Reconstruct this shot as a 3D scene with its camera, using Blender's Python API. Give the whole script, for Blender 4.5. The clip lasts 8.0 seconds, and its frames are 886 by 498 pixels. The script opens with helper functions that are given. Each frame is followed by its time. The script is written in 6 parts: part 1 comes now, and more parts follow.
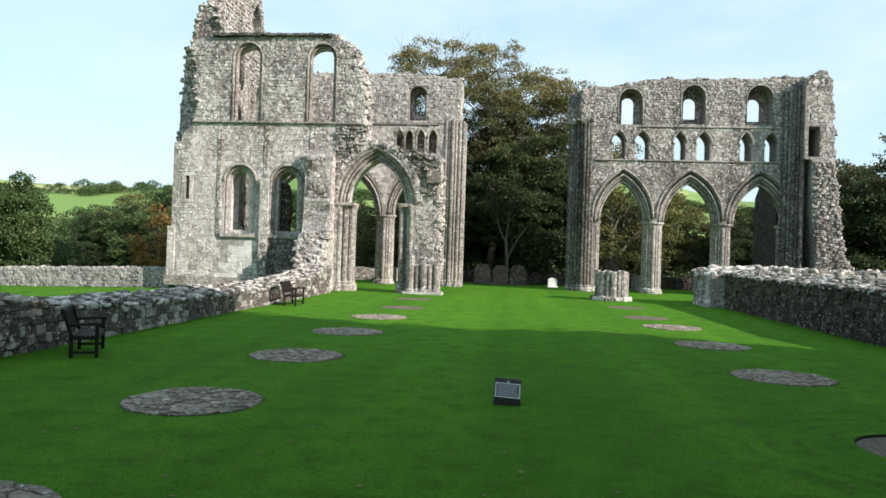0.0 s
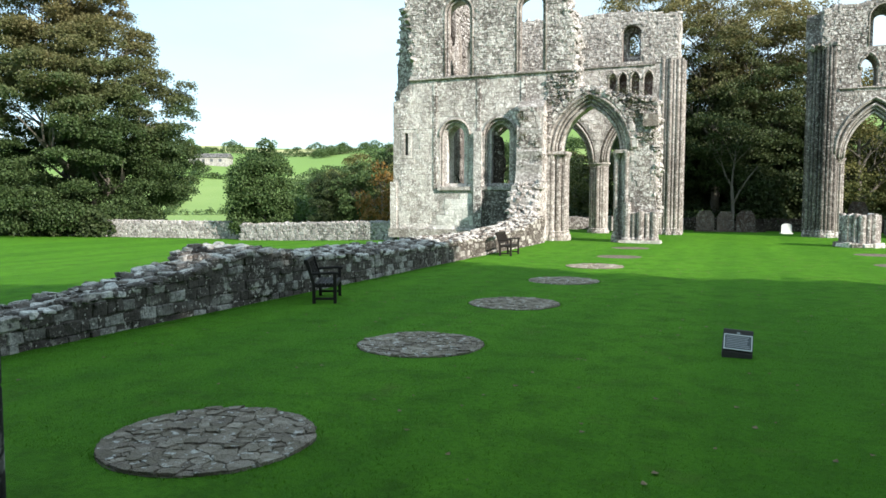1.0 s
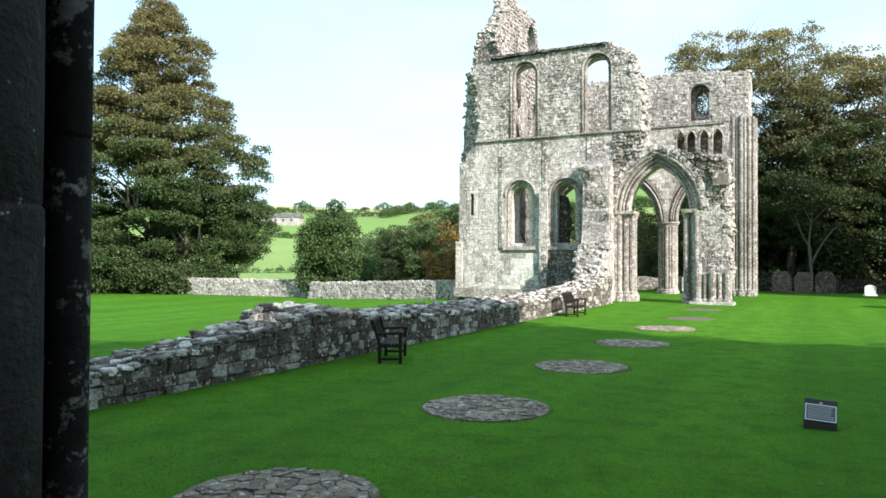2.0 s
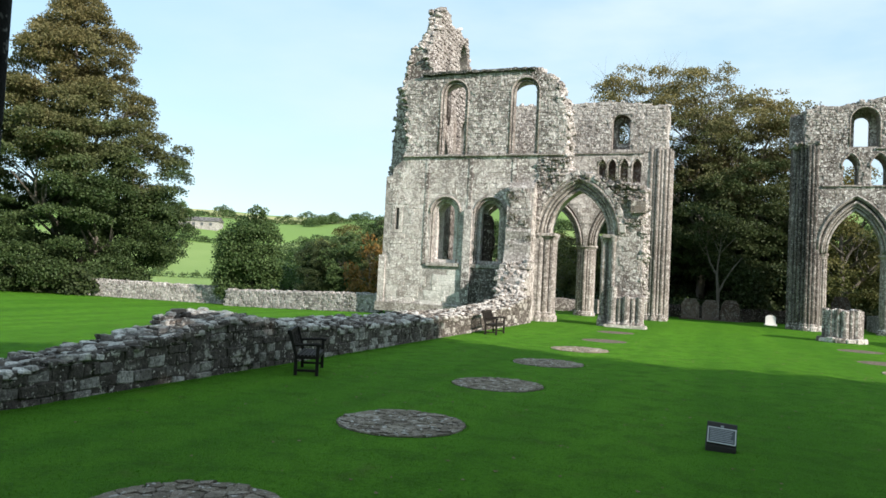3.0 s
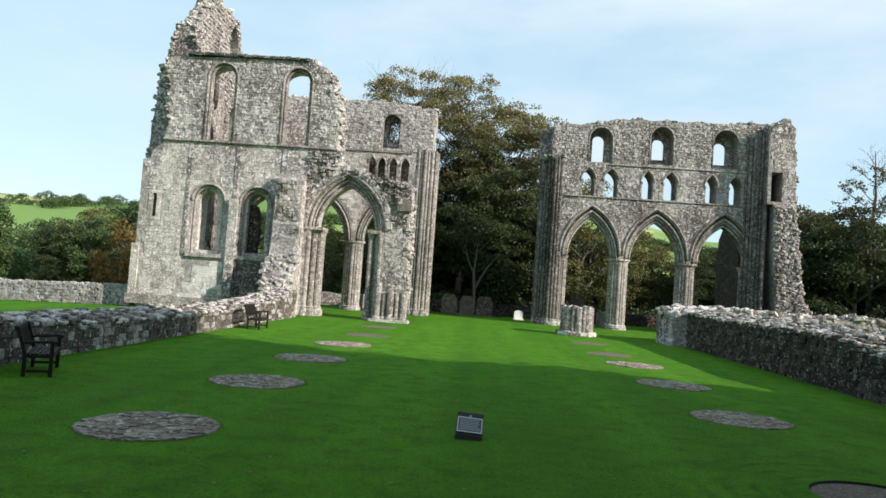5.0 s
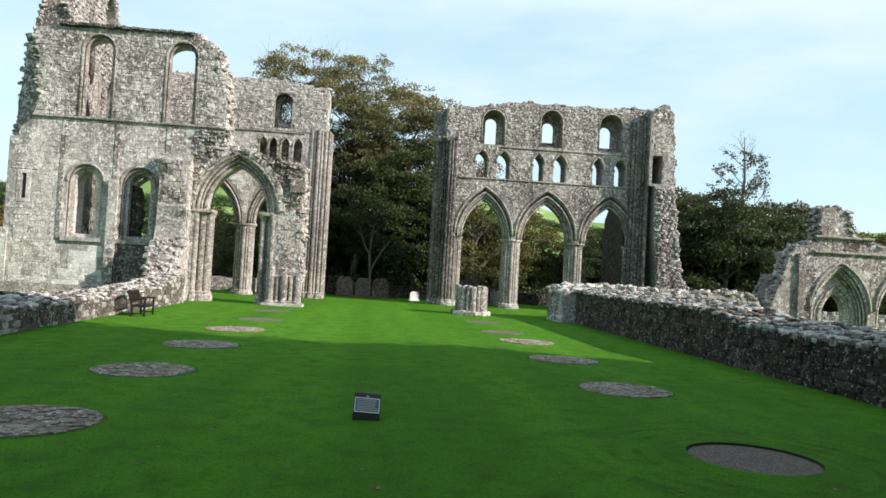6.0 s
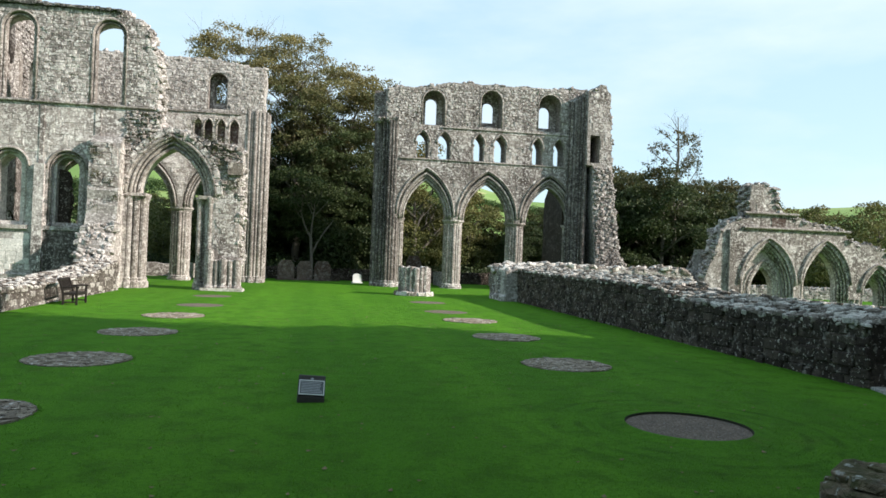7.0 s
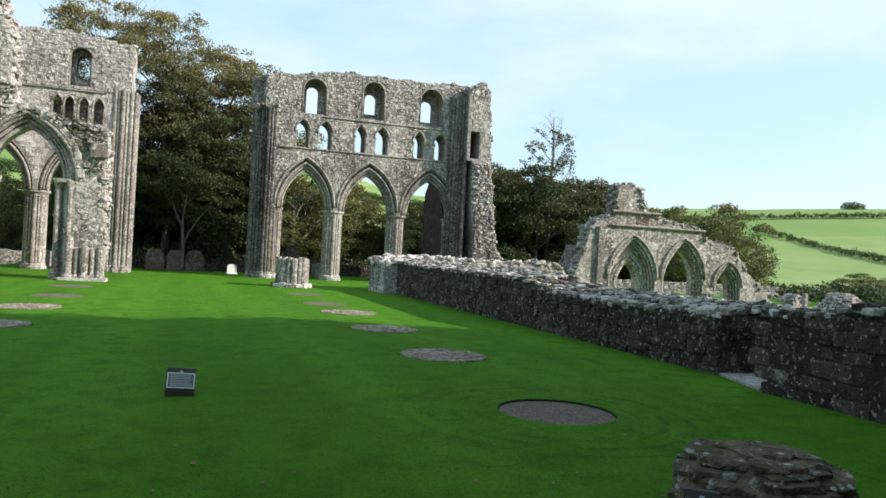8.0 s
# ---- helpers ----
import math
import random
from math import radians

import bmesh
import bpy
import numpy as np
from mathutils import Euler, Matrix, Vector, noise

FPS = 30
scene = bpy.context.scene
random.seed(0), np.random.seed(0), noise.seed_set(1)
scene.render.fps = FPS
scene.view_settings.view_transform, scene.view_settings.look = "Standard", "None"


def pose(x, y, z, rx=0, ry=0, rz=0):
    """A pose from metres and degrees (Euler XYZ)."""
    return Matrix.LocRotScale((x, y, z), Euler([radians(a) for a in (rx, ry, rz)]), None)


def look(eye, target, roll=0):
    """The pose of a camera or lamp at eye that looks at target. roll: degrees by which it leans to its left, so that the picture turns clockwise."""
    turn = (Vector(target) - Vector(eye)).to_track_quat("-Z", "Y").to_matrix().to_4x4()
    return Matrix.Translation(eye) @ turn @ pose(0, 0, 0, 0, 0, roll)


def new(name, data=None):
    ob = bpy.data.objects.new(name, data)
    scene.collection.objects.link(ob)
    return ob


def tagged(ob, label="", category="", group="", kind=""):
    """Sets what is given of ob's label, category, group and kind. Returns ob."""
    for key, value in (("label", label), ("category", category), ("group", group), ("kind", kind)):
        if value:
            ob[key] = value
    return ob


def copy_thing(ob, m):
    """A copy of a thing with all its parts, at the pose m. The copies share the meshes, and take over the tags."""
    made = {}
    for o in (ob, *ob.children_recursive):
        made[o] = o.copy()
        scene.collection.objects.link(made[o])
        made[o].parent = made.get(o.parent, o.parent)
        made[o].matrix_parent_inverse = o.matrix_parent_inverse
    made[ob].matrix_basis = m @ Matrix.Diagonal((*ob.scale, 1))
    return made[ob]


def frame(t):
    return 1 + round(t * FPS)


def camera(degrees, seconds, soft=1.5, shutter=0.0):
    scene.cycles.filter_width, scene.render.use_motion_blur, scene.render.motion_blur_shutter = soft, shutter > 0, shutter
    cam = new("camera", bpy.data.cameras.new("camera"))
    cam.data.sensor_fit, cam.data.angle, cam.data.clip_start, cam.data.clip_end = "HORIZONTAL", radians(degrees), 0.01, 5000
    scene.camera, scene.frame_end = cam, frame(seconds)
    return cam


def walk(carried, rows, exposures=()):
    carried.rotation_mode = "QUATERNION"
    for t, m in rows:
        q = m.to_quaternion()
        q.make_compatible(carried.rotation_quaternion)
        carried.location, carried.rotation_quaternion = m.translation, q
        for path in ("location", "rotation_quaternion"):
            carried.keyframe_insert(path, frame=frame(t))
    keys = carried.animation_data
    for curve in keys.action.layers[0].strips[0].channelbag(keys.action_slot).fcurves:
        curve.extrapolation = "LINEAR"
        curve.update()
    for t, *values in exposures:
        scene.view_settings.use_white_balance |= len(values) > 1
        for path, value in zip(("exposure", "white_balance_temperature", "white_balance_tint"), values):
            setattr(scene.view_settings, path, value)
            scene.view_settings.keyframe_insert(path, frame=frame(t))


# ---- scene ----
from mathutils.geometry import tessellate_polygon

cam = camera(63.0, 8.0, soft=1.6)
PATH = [
    (0.0, pose(0.001, 0.000, 2.299, 90.42, -1.86, 5.52)),
    (0.5, pose(-0.050, 0.017, 2.279, 88.21, -1.24, 12.90)),
    (1.0, pose(-0.058, 0.017, 2.259, 86.22, -0.15, 22.21)),
    (1.5, pose(-0.066, 0.008, 2.299, 87.00, 0.74, 25.99)),
    (1.7, pose(-0.048, -0.010, 2.313, 89.11, 0.40, 27.88)),
    (2.8, pose(-0.055, -0.015, 2.299, 91.80, -2.41, 22.97)),
    (3.0, pose(-0.058, -0.012, 2.310, 92.16, -2.95, 21.22)),
    (3.5, pose(-0.029, 0.008, 2.319, 92.69, -4.18, 17.14)),
    (4.0, pose(-0.004, -0.006, 2.329, 93.02, -5.17, 12.26)),
    (4.5, pose(-0.009, -0.009, 2.338, 93.13, -5.13, 6.89)),
    (5.0, pose(-0.003, -0.019, 2.356, 92.79, -4.13, 2.94)),
    (5.2, pose(-0.008, -0.026, 2.369, 92.57, -3.81, 0.97)),
    (6.3, pose(-0.003, -0.005, 2.314, 91.59, -2.94, -6.78)),
    (6.5, pose(-0.002, -0.001, 2.311, 91.33, -2.61, -7.54)),
    (7.0, pose(-0.011, -0.044, 2.309, 90.62, -2.20, -9.87)),
    (7.5, pose(-0.007, -0.051, 2.293, 90.11, -2.60, -12.97)),
    (8.0, pose(-0.003, -0.062, 2.278, 90.48, -3.05, -19.36)),
]
walk(cam, PATH, [(0, 0.45, 6600, 15), (0.5, 0.55, 6600, 15), (1.0, 0.77, 6450, 13), (1.6, 0.92, 6400, 12), (2.8, 0.5, 6600, 15), (3.5, 0.3, 6600, 15), (4.2, 0.27, 6600, 15), (5.2, 0.32, 6600, 15), (6.3, 0.45, 6600, 15), (8, 0.45, 6600, 15)])

# ---- light ----
SUN_AZ, SUN_EL = radians(25), radians(27)  # from the south (+x), turned to the west (-y)
world = bpy.data.worlds.new("sky")
scene.world = world
world.use_nodes = True
wn, wl = world.node_tree.nodes, world.node_tree.links
bg = wn["Background"]
sky = wn.new("ShaderNodeTexSky")
sky.sky_type, sky.sun_disc = "NISHITA", False
sky.sun_elevation, sky.sun_rotation = SUN_EL, radians(90) + SUN_AZ
sky.altitude, sky.air_density, sky.dust_density, sky.ozone_density = 50, 1.0, 0.6, 0.8
coord = wn.new("ShaderNodeTexCoord")
stretch = wn.new("ShaderNodeMapping")
stretch.inputs["Scale"].default_value = (1.0, 1.0, 3.2)
stretch.inputs["Location"].default_value = (2.4, 0.6, 0.0)
puff = wn.new("ShaderNodeTexNoise")
puff.inputs["Scale"].default_value, puff.inputs["Detail"].default_value, puff.inputs["Roughness"].default_value = 1.9, 7, 0.55
cover = wn.new("ShaderNodeMapRange")
cover.inputs["From Min"].default_value, cover.inputs["From Max"].default_value = 0.40, 0.66
cover.inputs["To Min"].default_value, cover.inputs["To Max"].default_value = 0.26, 0.93
blend = wn.new("ShaderNodeMix")
blend.data_type = "RGBA"
blend.inputs["B"].default_value = (4.25, 5.2, 5.6, 1)
wl.new(coord.outputs["Generated"], stretch.inputs["Vector"])
wl.new(stretch.outputs["Vector"], puff.inputs["Vector"])
wl.new(puff.outputs["Fac"], cover.inputs["Value"])
way = wn.new("ShaderNodeSeparateXYZ")
wl.new(coord.outputs["Generated"], way.inputs[0])
thin = wn.new("ShaderNodeMapRange")  # the cloud thins out towards the north
thin.inputs["From Min"].default_value, thin.inputs["From Max"].default_value = -0.75, -0.1
thin.inputs["To Min"].default_value, thin.inputs["To Max"].default_value = 0.25, 1.0
wl.new(way.outputs["X"], thin.inputs["Value"])
veil = wn.new("ShaderNodeMath")
veil.operation = "MULTIPLY"
wl.new(cover.outputs["Result"], veil.inputs[0])
wl.new(thin.outputs["Result"], veil.inputs[1])
wl.new(veil.outputs[0], blend.inputs["Factor"])
haze = wn.new("ShaderNodeMix")
haze.data_type = "RGBA"
haze.inputs["Factor"].default_value = 0.55
haze.inputs["B"].default_value = (2.7, 4.8, 5.8, 1)
wl.new(sky.outputs["Color"], haze.inputs["A"])
wl.new(haze.outputs["Result"], blend.inputs["A"])
wl.new(blend.outputs["Result"], bg.inputs["Color"])
bg.inputs["Strength"].default_value = 0.15
lamp = new("sun", bpy.data.lights.new("sun", "SUN"))
lamp.data.energy, lamp.data.angle, lamp.data.color = 5.0, radians(0.53), (1, 0.94, 0.84)
to_sun = Vector((math.cos(SUN_AZ) * math.cos(SUN_EL), -math.sin(SUN_AZ) * math.cos(SUN_EL), math.sin(SUN_EL)))
lamp.matrix_world = look(to_sun * 60, (0, 0, 0))


# ---- materials ----
class Mat:
    """A node material with a few short-hands."""

    def __init__(self, name, rough=0.9):
        self.m = bpy.data.materials.new(name)
        self.m.use_nodes = True
        self.n, self.l = self.m.node_tree.nodes, self.m.node_tree.links
        self.b = self.n["Principled BSDF"]
        self.b.inputs["Roughness"].default_value = rough
        self.b.inputs["Specular IOR Level"].default_value = 0.25
        self.pos = self.n.new("ShaderNodeNewGeometry")

    def noise(self, scale, detail=4, rough=0.6, stretch=None):
        t = self.n.new("ShaderNodeTexNoise")
        t.inputs["Scale"].default_value, t.inputs["Detail"].default_value, t.inputs["Roughness"].default_value = scale, detail, rough
        src = self.pos.outputs["Position"]
        if stretch:
            k = self.n.new("ShaderNodeMapping")
            k.inputs["Scale"].default_value = stretch
            self.l.new(src, k.inputs["Vector"])
            src = k.outputs["Vector"]
        self.l.new(src, t.inputs["Vector"])
        return t.outputs["Fac"]

    def ramp(self, fac, a, b, lo=0.0, hi=1.0):
        r = self.n.new("ShaderNodeMapRange")
        r.inputs["From Min"].default_value, r.inputs["From Max"].default_value = a, b
        r.inputs["To Min"].default_value, r.inputs["To Max"].default_value = lo, hi
        self.l.new(fac, r.inputs["Value"])
        return r.outputs["Result"]

    def mix(self, fac, a, b, how="MIX"):
        x = self.n.new("ShaderNodeMix")
        x.data_type, x.blend_type = "RGBA", how
        for key, v in (("Factor", fac), ("A", a), ("B", b)):
            if isinstance(v, (int, float)):
                x.inputs[key].default_value = v
            elif isinstance(v, tuple):
                x.inputs[key].default_value = (*v, 1)
            else:
                self.l.new(v, x.inputs[key])
        return x.outputs["Result"]

    def calc(self, op, a, b):
        x = self.n.new("ShaderNodeMath")
        x.operation = op
        for i, v in enumerate((a, b)):
            if isinstance(v, (int, float)):
                x.inputs[i].default_value = v
            else:
                self.l.new(v, x.inputs[i])
        return x.outputs[0]

    def chance(self):
        """A random number for each object and each loose piece of a mesh."""
        o = self.n.new("ShaderNodeObjectInfo")
        return self.calc("FRACT", self.calc("ADD", o.outputs["Random"], self.pos.outputs["Random Per Island"]), 0.0)

    def done(self, colour, bump=None, height=0.02, strength=0.6):
        if isinstance(colour, tuple):
            self.b.inputs["Base Color"].default_value = (*colour, 1)
        else:
            self.l.new(colour, self.b.inputs["Base Color"])
        if bump is not None:
            k = self.n.new("ShaderNodeBump")
            k.inputs["Distance"].default_value, k.inputs["Strength"].default_value = height, strength
            self.l.new(bump, k.inputs["Height"])
            self.l.new(k.outputs["Normal"], self.b.inputs["Normal"])
        return self.m


def stone(name, a, b, dark, white=0.35, dirt=0.55, spread=0.55, grime=1.0, relief=0.85):
    """Weathered masonry: two greys, damp dark streaks, black and pale lichen."""
    k = Mat(name, 0.93)
    a, b, dark = [(p[0] * 0.985, p[1] * 0.978, p[2] * 0.955) for p in (a, b, dark)]
    c = k.mix(k.ramp(k.noise(1.1, 5), 0.35, 0.65), a, b)
    c = k.mix(k.chance(), c, k.mix(1.0, c, (spread, spread * 0.99, spread * 0.98), "MULTIPLY"))
    pick = k.calc("FRACT", k.calc("MULTIPLY", k.chance(), 7.13), 0.0)
    c = k.mix(k.ramp(pick, 0.80, 0.86, 0, 0.55 * white), c, (0.80, 0.765, 0.725))
    c = k.mix(k.ramp(pick, 0.16, 0.10, 0, 0.6), c, k.mix(1.0, c, (0.5, 0.47, 0.45), "MULTIPLY"))
    c = k.mix(k.calc("MULTIPLY", k.ramp(k.noise(0.75, 6, 0.65, (1, 1, 0.22)), 0.5, 0.64), dirt), c, dark)
    c = k.mix(k.calc("MULTIPLY", k.ramp(k.noise(2.4, 5, 0.7, (1, 1, 0.12)), 0.53, 0.66), 0.6 * dirt), c, dark)
    c = k.mix(k.ramp(k.noise(0.3, 5, 0.65), 0.46, 0.62, 0, 0.55 * grime), c, dark)
    c = k.mix(k.ramp(k.noise(2.6, 6, 0.75), 0.46, 0.66, 0, 0.6 * grime), c, dark)
    c = k.mix(k.ramp(k.noise(11, 6, 0.8), 0.51, 0.6, 0, 0.85 * grime), c, dark)
    spots = k.calc("MULTIPLY", k.ramp(k.noise(4.6, 6, 0.75), 0.53, 0.57), k.ramp(k.noise(0.7, 3), 0.34, 0.58))
    c = k.mix(k.calc("MULTIPLY", spots, white), c, (0.80, 0.765, 0.725))
    c = k.mix(k.calc("MULTIPLY", k.ramp(k.noise(9, 4, 0.65), 0.57, 0.61), white), c, (0.82, 0.785, 0.745))
    c = k.mix(k.ramp(k.noise(45, 3), 0.3, 0.75, 0, 0.35 * grime), c, dark)
    speck = k.calc("MULTIPLY", k.ramp(k.noise(6.5, 3, 0.5), 0.61, 0.64), k.ramp(k.noise(0.9, 3), 0.42, 0.56))
    c = k.mix(k.calc("MULTIPLY", speck, white), c, (0.84, 0.81, 0.77))
    return k.done(c, k.calc("ADD", k.noise(4.5, 6, 0.62), k.calc("MULTIPLY", k.noise(24, 4, 0.7), 0.5)), 0.045, relief)


ASHLAR = stone("ashlar", (0.80, 0.75, 0.715), (0.64, 0.59, 0.555), (0.13, 0.109, 0.103), 0.9, 0.7, 0.78, 0.9, 0.45)
RUBBLE = stone("rubble", (0.64, 0.60, 0.57), (0.47, 0.435, 0.41), (0.10, 0.086, 0.081), 0.8, 0.7, 0.62, 0.8, 0.65)
DRESSED = stone("dressed_stone", (0.50, 0.455, 0.42), (0.37, 0.333, 0.305), (0.085, 0.071, 0.066), 0.5, 0.7, 0.8, 0.9, 0.5)
# darker copies of ashlar and rubble; on some walls the tone replaces shade
DARK_ASHLAR = stone("dark_ashlar", (0.50, 0.455, 0.425), (0.35, 0.312, 0.288), (0.075, 0.062, 0.058), 0.85, 0.8, 0.75, 0.95, 0.45)
DARK_RUBBLE = stone("dark_rubble", (0.48, 0.435, 0.41), (0.33, 0.295, 0.272), (0.065, 0.054, 0.05), 0.7, 0.8, 0.62, 0.9, 0.65)
# dark copy of the dressed stone, with shade put into its colour
SHADED_DRESSED = stone("shaded_dressed_stone", (0.225, 0.196, 0.178), (0.145, 0.124, 0.112), (0.032, 0.027, 0.025), 0.3, 0.85, 0.8, 0.95, 0.5)
MORTAR = stone("mortar_core", (0.52, 0.485, 0.455), (0.40, 0.37, 0.345), (0.10, 0.087, 0.08), 0.5)
k = Mat("floor_stone", 0.9)
c = k.mix(k.chance(), (0.50, 0.42, 0.34), (0.21, 0.165, 0.13))
c = k.mix(k.ramp(k.noise(3.5, 5, 0.7), 0.42, 0.62, 0, 0.7), c, (0.22, 0.185, 0.12))
c = k.mix(k.ramp(k.noise(16, 6, 0.75), 0.5, 0.64, 0, 0.6), c, (0.13, 0.105, 0.08))
c = k.mix(k.ramp(k.noise(9, 4, 0.6), 0.6, 0.63, 0, 0.85), c, (0.74, 0.71, 0.66))
FLAG = k.done(c, k.calc("ADD", k.noise(9, 6, 0.7), k.noise(34, 4, 0.7)), 0.05, 1.0)
def piece_stone(name, dark, pale, share, dots, soot, relief=0.9):
    """Wall stones of which some are pale and the rest dark, with small crisp lichen spots."""
    k = Mat(name, 0.93)
    ch = k.chance()
    c = k.mix(k.ramp(ch, 1 - share - 0.12, 1 - share + 0.06), dark, pale)
    c = k.mix(k.ramp(k.noise(2.2, 5, 0.7), 0.4, 0.64, 0, 0.7), c, k.mix(1.0, c, (0.45, 0.43, 0.41), "MULTIPLY"))
    c = k.mix(k.ramp(k.noise(15, 6, 0.75), 0.46, 0.62, 0, 0.7), c, soot)
    c = k.mix(k.calc("MULTIPLY", k.ramp(k.noise(11, 4, 0.65), 0.60, 0.635), dots), c, (0.62, 0.575, 0.51))
    c = k.mix(k.calc("MULTIPLY", k.calc("MULTIPLY", k.ramp(k.noise(3.4, 5, 0.7), 0.57, 0.61), k.ramp(k.noise(0.5, 3), 0.45, 0.6)), dots * dots), c, (0.55, 0.51, 0.455))
    return k.done(c, k.calc("ADD", k.noise(5, 6, 0.65), k.calc("MULTIPLY", k.noise(26, 4, 0.7), 0.7)), 0.06, relief)


# near-black stone; its colour includes the shade on the south aisle wall
DARK_STONE = piece_stone("dark_wall_stone", (0.056, 0.042, 0.033), (0.115, 0.090, 0.072), 0.28, 0.62, (0.015, 0.011, 0.010))
BANK = piece_stone("aisle_wall_stone", (0.138, 0.118, 0.103), (0.54, 0.51, 0.47), 0.2, 1.0, (0.030, 0.024, 0.021))
CAP = piece_stone("lichen_cap_stone", (0.25, 0.216, 0.186), (0.82, 0.785, 0.73), 0.5, 0.9, (0.07, 0.06, 0.052))
DARK_CAP = piece_stone("dark_cap_stone", (0.20, 0.174, 0.146), (0.70, 0.665, 0.61), 0.5, 0.9, (0.035, 0.030, 0.025))
PALE = stone("pale_field_stone", (0.56, 0.54, 0.51), (0.42, 0.40, 0.38), (0.14, 0.13, 0.125), 0.5, 0.3, 0.6)
LIME = stone("limewashed_stone", (0.84, 0.835, 0.81), (0.70, 0.69, 0.655), (0.24, 0.23, 0.215), 0.9, 0.6, 0.8, 0.6, 0.4)
# door stone near black: the shade in the doorway is part of the colour
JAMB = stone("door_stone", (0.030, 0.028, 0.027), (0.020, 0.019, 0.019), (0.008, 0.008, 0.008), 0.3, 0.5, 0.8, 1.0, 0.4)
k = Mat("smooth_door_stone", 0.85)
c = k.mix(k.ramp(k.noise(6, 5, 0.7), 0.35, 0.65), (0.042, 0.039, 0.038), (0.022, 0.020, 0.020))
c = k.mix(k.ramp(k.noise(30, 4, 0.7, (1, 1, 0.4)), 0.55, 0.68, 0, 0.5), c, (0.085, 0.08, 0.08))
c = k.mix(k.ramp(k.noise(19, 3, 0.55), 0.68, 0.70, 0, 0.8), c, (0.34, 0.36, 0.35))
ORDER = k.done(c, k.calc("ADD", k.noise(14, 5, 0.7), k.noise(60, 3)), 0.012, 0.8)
RED = stone("red_sandstone", (0.22, 0.135, 0.113), (0.15, 0.095, 0.081), (0.05, 0.035, 0.03), 0.2)
SLATE = stone("roof_slab", (0.16, 0.155, 0.15), (0.11, 0.105, 0.10), (0.04, 0.04, 0.038), 0.4)


def plain(name, col, rough=0.6, grain=40, depth=0.25):
    k = Mat(name, rough)
    return k.done(k.mix(k.ramp(k.noise(grain, 4), 0.3, 0.7), col, tuple(c * (1 - depth) for c in col)), k.noise(grain * 2, 3), 0.004, 0.4)


k = Mat("wet_dark_wood", 0.7)
OAK = k.done(k.mix(k.noise(14, 5, 0.7, (6, 1, 6)), (0.028, 0.022, 0.018), (0.012, 0.010, 0.009)), k.noise(60, 3), 0.004, 0.5)
k = Mat("gravel", 0.95)
c = k.mix(k.ramp(k.noise(26, 4, 0.75), 0.4, 0.6), (0.29, 0.228, 0.182), (0.09, 0.07, 0.055))
c = k.mix(k.ramp(k.noise(5, 4, 0.7), 0.42, 0.66, 0, 0.6), c, (0.11, 0.094, 0.075))
c = k.mix(k.ramp(k.noise(40, 2), 0.66, 0.7), c, (0.42, 0.40, 0.37))
GRAVEL = k.done(c, k.calc("ADD", k.noise(22, 4, 0.7), k.noise(60, 3)), 0.04, 1.0)
BARE = plain("sign_stone", (0.06, 0.055, 0.05), 0.8)
SLATE_SIGN = plain("sign_face", (0.12, 0.13, 0.14), 0.35)
WHITE = plain("white_paint", (0.82, 0.82, 0.80), 0.7, 12, 0.12)
GREYBAR = plain("sign_lettering", (0.45, 0.46, 0.47), 0.6)

k = Mat("lawn_and_fields", 0.95)
k.b.inputs["Specular IOR Level"].default_value = 0.08
g = k.mix(k.ramp(k.noise(0.35, 5, 0.6), 0.35, 0.65), (0.057, 0.175, 0.010), (0.076, 0.225, 0.012))
g = k.mix(k.ramp(k.noise(0.55, 3, 0.5, (1, 0.035, 1)), 0.40, 0.6, 0, 0.45), g, (0.122, 0.315, 0.019))
g = k.mix(k.ramp(k.noise(1.7, 5, 0.7), 0.46, 0.68, 0, 0.8), g, (0.042, 0.110, 0.007))
g = k.mix(k.ramp(k.noise(14, 4, 0.7), 0.45, 0.7, 0, 0.6), g, (0.022, 0.095, 0.007))
g = k.mix(k.ramp(k.noise(55, 3, 0.7), 0.5, 0.75, 0, 0.6), g, (0.075, 0.25, 0.03))
g = k.mix(k.ramp(k.noise(1.1, 4, 0.6), 0.6, 0.74, 0, 0.45), g, (0.10, 0.13, 0.03))
for px, py, r0, r1 in ((5.3, 9.55, 1.1, 2.5), (5.56, 15.42, 1.2, 1.7), (-4.66, 5.44, 1.5, 1.9)):
    # mower rings round the footings
    gap = k.n.new("ShaderNodeVectorMath")
    gap.operation = "DISTANCE"
    gap.inputs[1].default_value = (px, py, 0)
    k.l.new(k.pos.outputs["Position"], gap.inputs[0])
    reach = k.calc("MULTIPLY", k.ramp(gap.outputs["Value"], r0, r0 + 0.15), k.ramp(gap.outputs["Value"], r1, r1 - 0.4))
    wave = k.ramp(k.calc("SINE", k.calc("MULTIPLY", gap.outputs["Value"], 17.0), 0.0), 0.1, 0.9)
    g = k.mix(k.calc("MULTIPLY", k.calc("MULTIPLY", reach, wave), k.ramp(k.noise(1.3, 3), 0.4, 0.6, 0, 0.6)), g, (0.030, 0.085, 0.007))
far = k.n.new("ShaderNodeVectorMath")
far.operation = "LENGTH"
k.l.new(k.pos.outputs["Position"], far.inputs[0])
cell = k.n.new("ShaderNodeTexVoronoi")
cell.inputs["Scale"].default_value = 0.011
k.l.new(k.pos.outputs["Position"], cell.inputs["Vector"])
sep = k.n.new("ShaderNodeSeparateColor")
k.l.new(cell.outputs["Color"], sep.inputs["Color"])
f = k.mix(sep.outputs["Red"], (0.165, 0.27, 0.075), (0.25, 0.33, 0.125))
